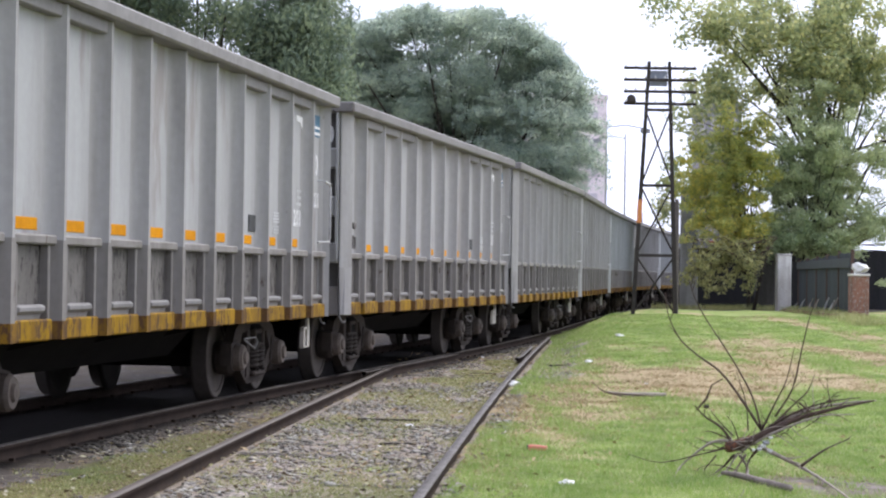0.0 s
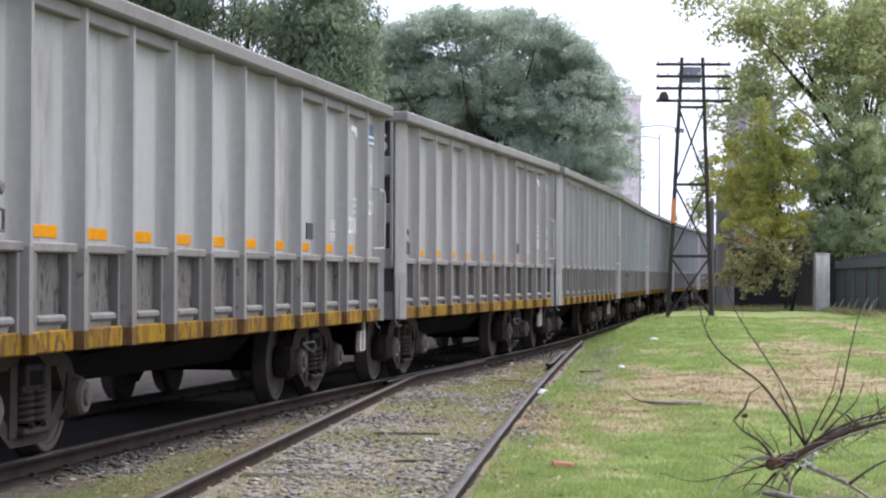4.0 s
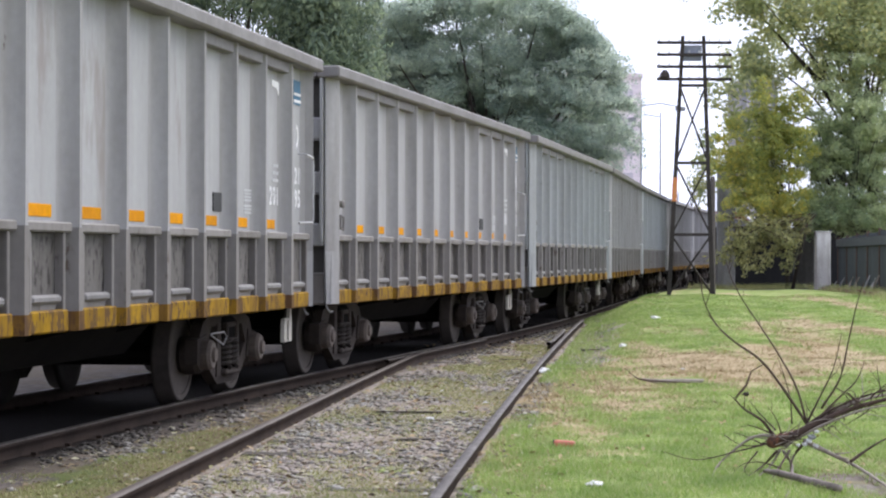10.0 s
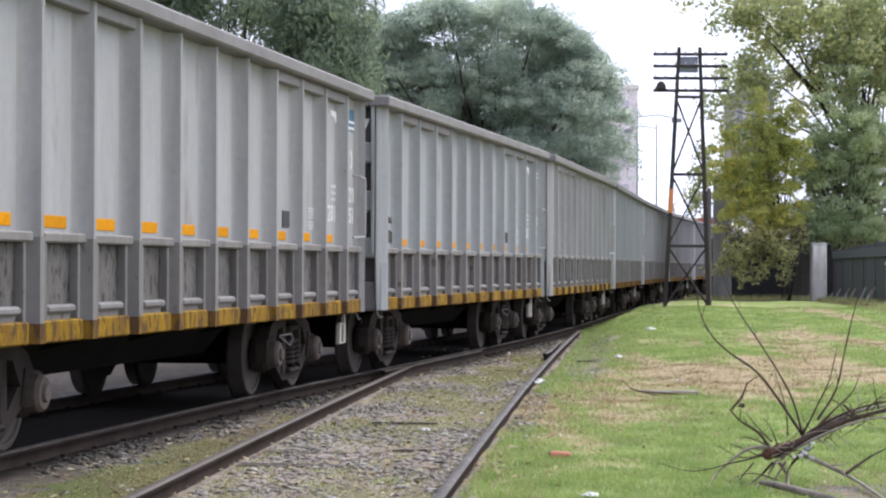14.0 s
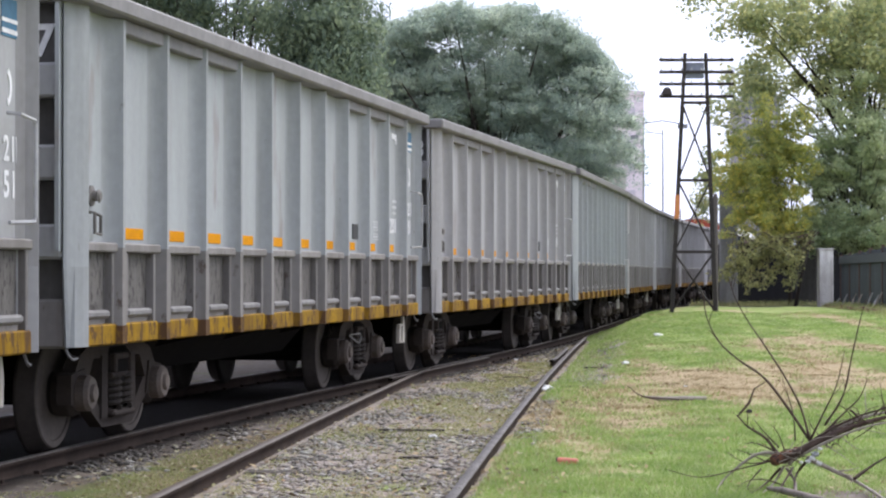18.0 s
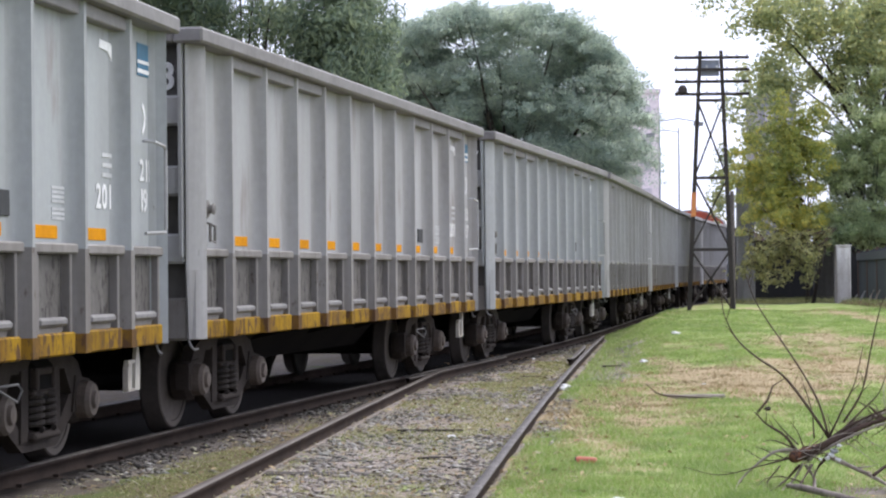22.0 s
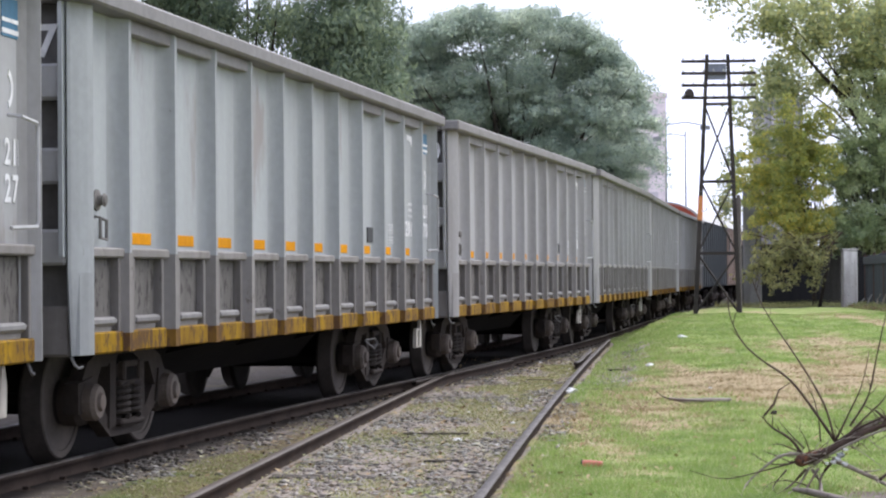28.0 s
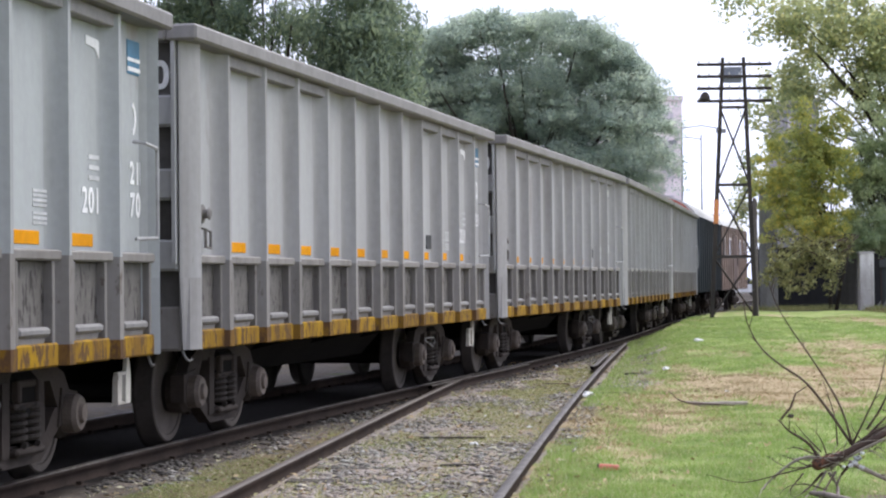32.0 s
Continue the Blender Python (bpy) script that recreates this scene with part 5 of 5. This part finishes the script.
DEBRIS = leafy("trodden_debris", [(0.06, 0.045, 0.035), (0.16, 0.11, 0.075), (0.25, 0.19, 0.12), (0.30, 0.30, 0.16), (0.5, 0.46, 0.4)], 0.9, 0.1)


def ballast():
    rng = np.random.default_rng(9)
    n = 75000
    y = 12.3 + 38 * rng.random(n) ** 1.5
    wide = siding(y) - main_x(y) + 0.2
    x = main_x(y) + 0.1 + rng.random(n) * (wide + np.where((y > 28) & (y < 45), 0.45, 0.0))
    between = (x < siding(y) - 1.95) & (x > main_x(y) + 0.75)
    keep = (rng.random(n) < np.where(between, 0.45, 1.0)) & (mossy(x, y) + rng.normal(size=n) * 0.08 < np.where(between, 0.42, 0.51)) & (cloud(x, y * 0.3, 0.4, 24) + 0.6 * rng.random(n) > 0.66) & (abs(x - siding(y)) > 0.07) & (abs(x - siding(y) + 1.745) > 0.07)
    x, y = x[keep], y[keep]
    n = len(x)
    z = bank(x, y)
    base = np.array([(1, 0, 0), (-1, 0, 0), (0, 1, 0), (0, -1, 0), (0, 0, 1), (0, 0, -1)], float)
    s = 0.007 + 0.034 * rng.random(n) ** 3.0
    v = base[None] * (1 + 0.5 * rng.normal(size=(n, 6, 1)).clip(-0.9, 0.9)) + rng.normal(size=(n, 6, 3)) * 0.22
    v[:, :, 2] *= 0.36
    a = rng.random(n) * 6.28
    c, d = np.cos(a)[:, None], np.sin(a)[:, None]
    vx, vy = v[:, :, 0] * c - v[:, :, 1] * d, v[:, :, 0] * d + v[:, :, 1] * c
    v = np.stack([vx, vy, v[:, :, 2]], 2) * s[:, None, None]
    v += np.stack([x, y, z + s * 0.12], 1)[:, None, :]
    tri = np.array([(0, 2, 4), (2, 1, 4), (1, 3, 4), (3, 0, 4), (2, 0, 5), (1, 2, 5), (3, 1, 5), (0, 3, 5)])
    grimy = x < main_x(y) + 0.42 + 0.25 * rng.random(n)
    for name, pick, mat, label in (("ballast", ~grimy, STONES, "grey crushed stone ballast strewn between the rails"), ("oily_ballast", grimy, OILSTONES, "dark oily crushed stone beside the running rail")):
        f = (np.arange(pick.sum())[:, None, None] * 6 + tri[None]).reshape(-1, 3)
        tagged(raw(name, v[pick].reshape(-1, 3), f, mat), label, "ballast", kind="stuff")
    n = 2600
    y = 13 + 26 * rng.random(n)
    x = siding(y) - 2.2 + rng.random(n) * 6
    z = bank(x, y) + 0.012
    a = rng.random(n) * 6.28
    s = 0.010 + 0.026 * rng.random(n) ** 2
    p = np.stack([x, y, z], 1)
    t = np.stack([np.cos(a), np.sin(a), 0.3 * rng.normal(size=n)], 1) * s[:, None]
    b = np.stack([-np.sin(a), np.cos(a), 0.3 * rng.normal(size=n)], 1) * s[:, None] * 0.6
    v = np.stack([p - t, p + b + [0, 0, 0.004], p + t, p - b + [0, 0, 0.004]], 1)
    ob = raw("fallen_leaves", v.reshape(-1, 3), np.arange(n * 4).reshape(-1, 4), LITTERLEAF)
    tagged(ob, "small brown fallen leaves scattered on the ground", "leaves", kind="stuff")
    # bits of bark, stalks and dead leaves trodden into the ballast
    n = 12000
    y = 12.3 + 32 * rng.random(n) ** 1.4
    x = main_x(y) + 0.3 + rng.random(n) * (siding(y) - main_x(y) + 0.3)
    z = bank(x, y) + 0.012
    a = rng.random(n) * 6.28
    s = 0.006 + 0.03 * rng.random(n) ** 3
    p = np.stack([x, y, z], 1)
    t = np.stack([np.cos(a), np.sin(a), 0.25 * rng.normal(size=n)], 1) * s[:, None]
    b = np.stack([-np.sin(a), np.cos(a), 0.3 * rng.normal(size=n)], 1) * (s * (0.15 + 0.6 * rng.random(n)))[:, None]
    v = np.stack([p - t, p + b + [0, 0, 0.006], p + t, p - b + [0, 0, 0.006]], 1)
    ob = raw("track_debris", v.reshape(-1, 3), np.arange(n * 4).reshape(-1, 4), DEBRIS)
    tagged(ob, "bark, stalks and dead leaves strewn over the ballast", "debris", kind="stuff")


ballast()


def smooth_path(pts, per=5):
    """Points along a soft curve through the given ones."""
    p = [Vector(q) for q in pts]
    p = [p[0] * 2 - p[1]] + p + [p[-1] * 2 - p[-2]]
    out = []
    for i in range(1, len(p) - 2):
        for j in range(per):
            t = j / per
            out.append(0.5 * (2 * p[i] + (p[i + 1] - p[i - 1]) * t + (2 * p[i - 1] - 5 * p[i] + 4 * p[i + 1] - p[i + 2]) * t * t + (3 * p[i] - p[i - 1] - 3 * p[i + 1] + p[i + 2]) * t ** 3))
    return out + [p[-2]]


def crumple(x, y, z, r, seed, flat=0.7):
    bm = bmesh.new()
    bmesh.ops.create_icosphere(bm, subdivisions=2, radius=r)
    for v in bm.verts:
        v.co *= 1 + 0.9 * noise.noise(v.co * (1.7 / r) + Vector((seed, seed * 0.37, 0)))
        v.co.z *= flat
        v.co += Vector((x, y, z))
    return bm


def uprooted_bush():
    g = empty("uprooted_bush", pose(2.131, 14.2, 0.123))
    tagged(g, "bare uprooted bush of thin reddish brown twigs lying on the grass", "bush")
    rng = random.Random(17)
    size = 0.845

    eye = Vector((0, 0, EYE))
    at = Vector((2.131, 14.2, 0.123))

    def limb(name, r, mat, *pts):
        """A limb through places given across and up, in tenths of a metre; what would sink below the grass lies on it nearer by."""
        y = rng.uniform(-0.15, 0.15)
        k = len(pts) - 1
        path = []
        for i, (x, z) in enumerate(pts):
            p = at + Vector((x * 0.1 + rng.uniform(-0.008, 0.008), y * i / k + rng.uniform(-0.01, 0.01), z * 0.1))
            if p.z < -0.05:
                p = eye + (p - eye) * ((EYE + 0.05) / (EYE - p.z))
            path.append(p - at)
        path = smooth_path(path)
        n = len(path) - 1
        ob = part(name, tube(path, [r * (1 - 0.74 * i / n) * rng.uniform(0.9, 1.1) for i in range(n + 1)], 7), mat, g, "", True)
        for i in range(4, n - 1):
            if rng.random() < 0.2:
                a = Vector(path[i])
                d = (Vector(path[i + 1]) - a).normalized()
                l = rng.uniform(0.04, 0.14)
                e = a + d * l * 0.9 + Vector((rng.uniform(-1, 1), rng.uniform(-0.5, 0.5), rng.uniform(-0.2, 0.9))) * l * 0.6
                part("side_twig", tube([a, a.lerp(e, 0.5) + Vector((0.006, 0, -0.004)), e], [r * 0.34, r * 0.25, r * 0.1], 5), mat, ob, "", True)
        return ob

    limb("twig", 0.010, TWIG, (1.8, 1.2), (0.4, 3.4), (-1.1, 5.2), (-2.7, 6.4), (-3.9, 7.5), (-4.65, 9.0), (-4.9, 10.6))
    limb("twig", 0.008, TWIG, (1.8, 1.4), (1.25, 3.4), (0.35, 5.2), (-0.9, 7.0), (-2.1, 8.8), (-2.9, 10.2), (-3.4, 11.6))
    limb("twig", 0.006, TWIG, (0.95, 1.2), (0.75, 3.0), (0.15, 5.3))
    limb("twig", 0.008, TWIG, (1.8, 1.2), (2.7, 3.0), (3.4, 4.8), (3.95, 7.0))
    limb("twig", 0.008, TWIG, (2.8, 2.2), (3.95, 4.1), (4.45, 6.6), (4.9, 8.8), (5.2, 10.2))
    limb("twig", 0.008, TWIG, (2.6, 1.6), (4.1, 3.0), (5.0, 3.95), (5.55, 5.1))
    limb("twig", 0.006, TWIG, (6.6, 2.9), (6.45, 3.8), (6.25, 4.9))
    limb("twig", 0.006, TWIG, (4.4, 3.2), (4.9, 2.7), (5.5, 2.4), (6.2, 2.3))
    limb("stem", 0.027, TWIG, (0.1, 0.0), (1.9, 1.0), (4.4, 2.1), (7.0, 2.85), (9.5, 3.4))
    limb("stem", 0.018, PALETWIG, (0.5, -0.2), (2.3, 1.2), (4.8, 2.5), (7.7, 3.1), (10.0, 3.3))
    limb("stem", 0.012, TWIG, (0.6, 0.1), (2.6, 1.7), (4.6, 2.7), (6.6, 3.3), (8.6, 3.6))
    limb("stem", 0.012, PALETWIG, (1.0, 0.2), (3.0, 1.3), (5.6, 2.3), (8.0, 2.5))
    limb("twig", 0.012, TWIG, (-0.15, 0.3), (-1.0, 1.4), (-2.3, 2.2), (-2.85, 2.9))
    limb("twig", 0.006, TWIG, (-0.5, 0.6), (-1.6, 1.1), (-2.5, 1.1))
    limb("twig", 0.006, TWIG, (-0.2, 0.8), (-1.0, 1.8), (-1.7, 2.6))
    limb("twig", 0.005, TWIG, (0.2, 0.6), (-0.1, 1.6), (-0.7, 2.3))
    limb("root", 0.012, PALETWIG, (-0.35, 0.45), (-1.6, 0.35), (-2.85, -0.55), (-3.75, -1.45), (-4.2, -2.25))
    limb("twig", 0.006, TWIG, (-0.35, 0.0), (-2.7, -0.55), (-5.2, -1.05), (-7.5, -0.5))
    limb("root", 0.019, PALETWIG, (1.6, 0.15), (3.05, -0.55), (4.85, -1.45), (7.0, -2.85), (8.4, -3.9))
    limb("root", 0.012, TWIG, (4.65, -1.2), (5.6, -0.6), (6.65, 0.0), (8.2, 0.6))
    limb("root", 0.012, PALETWIG, (0.35, -0.5), (0.9, -1.45), (0.7, -2.7), (0.4, -3.4))
    limb("root", 0.010, TWIG, (0.0, -0.5), (-1.1, -1.6), (-2.7, -2.7))
    limb("root", 0.009, PALETWIG, (0.1, -0.4), (-0.5, -1.5), (-1.3, -2.1), (-2.0, -2.4))
    limb("root", 0.009, TWIG, (0.7, -0.5), (-0.2, -2.3), (-0.7, -3.4))
    limb("root", 0.010, TWIG, (1.6, -0.1), (1.1, -1.0), (0.9, -2.2), (1.2, -3.0))
    limb("twig", 0.006, TWIG, (-1.2, -0.55), (-2.3, -1.6), (-1.8, -2.15))
    limb("twig", 0.005, TWIG, (-0.6, -0.1), (-2.2, -0.2), (-3.4, 0.5))
    limb("twig", 0.005, TWIG, (0.2, -1.6), (-1.2, -1.2), (-2.4, -1.3), (-3.2, -2.0))
    part("root_ball", tube(smooth_path([(-0.07, 0, 0.0), (-0.03, 0, 0.005), (0.04, 0, 0.03), (0.14, 0.02, 0.07)], 3), [0.02, 0.034, 0.04, 0.042, 0.04, 0.038, 0.034, 0.03, 0.026, 0.02], 9), worn("red_root_bark", (0.20, 0.085, 0.05), (0.11, 0.06, 0.042), (0.05, 0.035, 0.03), 0.9, scale=6, rusty=0.5), g, "reddish torn root", True)
    for i, (x, z, r) in enumerate(((0.19, 0.0, 0.018), (0.24, 0.05, 0.026), (0.28, 0.09, 0.014), (0.27, -0.02, 0.018), (0.14, -0.01, 0.012), (0.22, 0.02, 0.02))):
        part("snagged_plastic", crumple(x * size, -0.07, z * size, r, i * 3.1), PAPER if i != 1 else STREETGREY, g, "crumpled dirty white plastic")
    for i in range(70):
        a = rng.choice((rng.uniform(0.2, 2.9), rng.uniform(0.3, 1.6), rng.uniform(-0.9, 0.2), rng.uniform(2.6, 4.0)))
        l = rng.uniform(0.08, 0.30)
        p = Vector((rng.uniform(-0.1, 0.62), rng.uniform(-0.05, 0.05), 0))
        p.z = 0.45 * p.x * (p.x > 0) + rng.uniform(-0.05, 0.03)
        q = p + Vector((math.cos(a) * l, rng.uniform(-0.12, 0.12), math.sin(a) * l * 0.7))
        q.z = max(q.z, -0.22)
        m = p.lerp(q, 0.5) + Vector((rng.uniform(-0.03, 0.03), 0, rng.uniform(-0.01, 0.05)))
        part("twig", tube(smooth_path([p, m, q], 3), [0.0045, 0.004, 0.0036, 0.0032, 0.0026, 0.002, 0.0014], 5), rng.choice((TWIG, TWIG, PALETWIG)), g, "", True)
    log = empty("broken_log", pose(1.985, 13.6, float(bank(1.985, 13.6)) + 0.03, 0, 0, -68))
    tagged(log, "short brown weathered log on the grass", "log")
    part("log_bark", tube([(-0.05, 0, 0.02), (0.1, 0.012, 0.02), (0.3, 0.02, 0.01), (0.55, 0.01, 0.0), (0.8, 0.0, -0.005)], [0.012, 0.021, 0.022, 0.024, 0.022], 8), GREYWOOD, log, "", True)


uprooted_bush()


def litter():
    def lying(name, x, y, label, category, turn=0.0, up=0.0):
        g = empty(name, pose(x, y, float(bank(np.array(x), np.array(y))) + up, 0, 0, turn))
        return tagged(g, label, category)
    c = lying("plastic_cup", 0.885, 16.15, "crushed faded red plastic cup on the grass", "cup", -8, 0.028)
    part("cup_wall", lathe([(-0.075, 0.024), (-0.06, 0.03), (0.0, 0.027), (0.06, 0.022), (0.075, 0.020)], 12), REDPLASTIC, c, "", True)
    part("cup_rim", lathe([(-0.083, 0.028), (-0.075, 0.031), (-0.073, 0.026)], 12), BLACKISH, c, "dark open rim")
    for x, y, s in ((1.205, 26.8, 0.12), (-0.105, 19.4, 0.045), (0.42, 21.6, 0.035), (-0.35, 17.0, 0.02), (0.07, 19.4, 0.018), (0.24, 18.9, 0.02), (2.66, 33.0, 0.07), (3.9, 41.0, 0.09), (1.15, 36.5, 0.05), (0.0, 23.5, 0.02), (2.9, 27.0, 0.03), (0.915, 13.4, 0.06)):
        g = lying("paper_scrap", x, y, "small crumpled dirty white scrap on the ground", "litter", x * 40, s * 0.3)
        bm = crumple(0, 0, 0, s * 0.8, x + y, 0.4)
        part("crumpled_sheet", bm, PAPER, g)
    s = lying("dead_branch", 2.5, 24.3, "pale dead branch lying on the grass", "branch", 2, 0.03)
    part("branch_wood", tube([(-0.34, 0, 0.03), (-0.15, 0.02, 0.0), (0.1, 0, 0.005), (0.34, 0.01, 0.01)], [0.012, 0.028, 0.03, 0.022], 8), PALETWIG, s, "", True)
    part("side_branch", tube(smooth_path([(-0.55, -0.3, 0.16), (-0.40, -0.3, 0.05), (-0.1, -0.3, 0.02), (0.35, -0.3, -0.01), (0.78, -0.3, -0.05)]), [0.004] * 4 + [0.008] * 12 + [0.006] * 5, 5), TWIG, s, "dark curved twig", True)
    s = lying("fallen_twig", 2.85, 21.2, "dark forked dead twig standing out of the grass", "twig", 0, 0.0)
    part("twig_wood", tube([(-0.08, 0, 0.0), (0.03, 0, 0.13), (0.08, 0.02, 0.26), (0.2, 0.05, 0.33)], [0.012, 0.012, 0.008, 0.004], 6), TWIG, s)
    part("dead_leaf", crumple(0.03, 0, 0.05, 0.028, 2.2), BARK, s)
    for x, y, l, a in ((2.3, 33.0, 0.5, 2), (0.95, 30.5, 0.35, 10), (-0.3, 20.2, 0.6, -3), (-0.2, 17.2, 0.3, 5), (1.6, 27.5, 0.35, -5)):
        s = lying("timber_scrap", x, y, "dark rotten scrap of timber half sunk in the ground", "timber", a, 0.015)
        part("timber", box(-l / 2, l / 2, -0.022, 0.022, -0.03, 0.006, 0.006), TIMBER, s)
    g = lying("plastic_sack", 11.1, 54.2, "crumpled white plastic sack on the broken pillar", "sack", 20, 1.20)
    part("sack_film", crumple(0, 0, 0, 0.19, 5.3, 0.75), PAPER, g)
    # loose bricks along the foot of the fence
    me = piece_mesh("brick", box(-0.12, 0.12, -0.06, 0.06, -0.03, 0.06, 0.012), OLDBRICK)
    row = empty("brick_edging")
    tagged(row, "broken row of old bricks along the foot of the fence", "bricks")
    rng = random.Random(23)
    for i in range(46):
        k = i / 45
        x, y = 12.45 - 1.7 * k + rng.uniform(-0.06, 0.06), 71.5 - 17.2 * k + rng.uniform(-0.1, 0.1)
        shared("brick", me, row, pose(x - 0.25, y, float(bank(np.array(x), np.array(y))) + 0.02, rng.uniform(-8, 8), rng.uniform(-8, 8), 80 + rng.uniform(-30, 30)))


litter()


def leaning_scraps():
    """Old boards and stakes that lean against the foot of the fence."""
    rng = random.Random(41)
    for i in range(7):
        k = 0.03 + 0.1 * i + rng.uniform(-0.05, 0.05)
        x, y = 12.75 - 2.4 * k - 0.12, 72.0 - 24.5 * k
        g = empty("leaning_stake", pose(x, y, float(bank(np.array(x), np.array(y)))))
        tagged(g, "short grey weathered stake leaning on the sheet fence", "stake", "stakes along the fence")
        h = rng.uniform(0.25, 0.5)
        part("stake_wood", tube([(-0.16, rng.uniform(-0.3, 0.3), -0.02), (-0.05, 0, h * 0.6), (0.04, 0, h)], [0.035, 0.03, 0.02], 6), rng.choice((PALETWIG, CONCRETE, CONCRETE)), g)


leaning_scraps()


def weeds():
    """Taller weeds along the walls and fence foot and at the edge of the bank."""
    rng = np.random.default_rng(31)
    n = 9000
    k = rng.random(n)
    x = np.concatenate([12.45 - 2.4 * k[:6000] + rng.normal(size=6000) * 0.22, 8.4 + 4.4 * rng.random(3000)])
    y = np.concatenate([71.5 - 24 * k[:6000], 73 + rng.random(3000) * 4])
    blades("weeds", x, y, 0.05 + 0.2 * rng.random(n) ** 2, np.full(n, 0.012), MOSS, "ragged weeds along the foot of the fence", 32, "weeds")
    n = 11000
    y = 24 + 36 * rng.random(n)
    right = np.maximum(siding(np.minimum(y, 46.0)), np.where(y > 42, main_x(y), -99))
    x = right + 0.12 + rng.exponential(0.32, n)
    blades("verge_grass", x, y, 0.025 + 0.05 * rng.random(n), np.full(n, 0.007), BLADES, "rough grass along the edge of the track", 33, "grass")


weeds()


def motions():
    seconds = [i * 0.5 for i in range(65)]
    for n, car in enumerate(CARS):
        walk(car, [(t, car_pose(n * LENGTH + travel(t))) for t in seconds])
        for ws in [c for c in car.children if c.name.startswith("wheelset")]:
            y = ws.location.y
            walk(ws, [(t, pose(0, y, 0.42, math.degrees((travel(0.0) - travel(t)) / 0.42))) for t in [i * 0.2 for i in range(161)]])


motions()
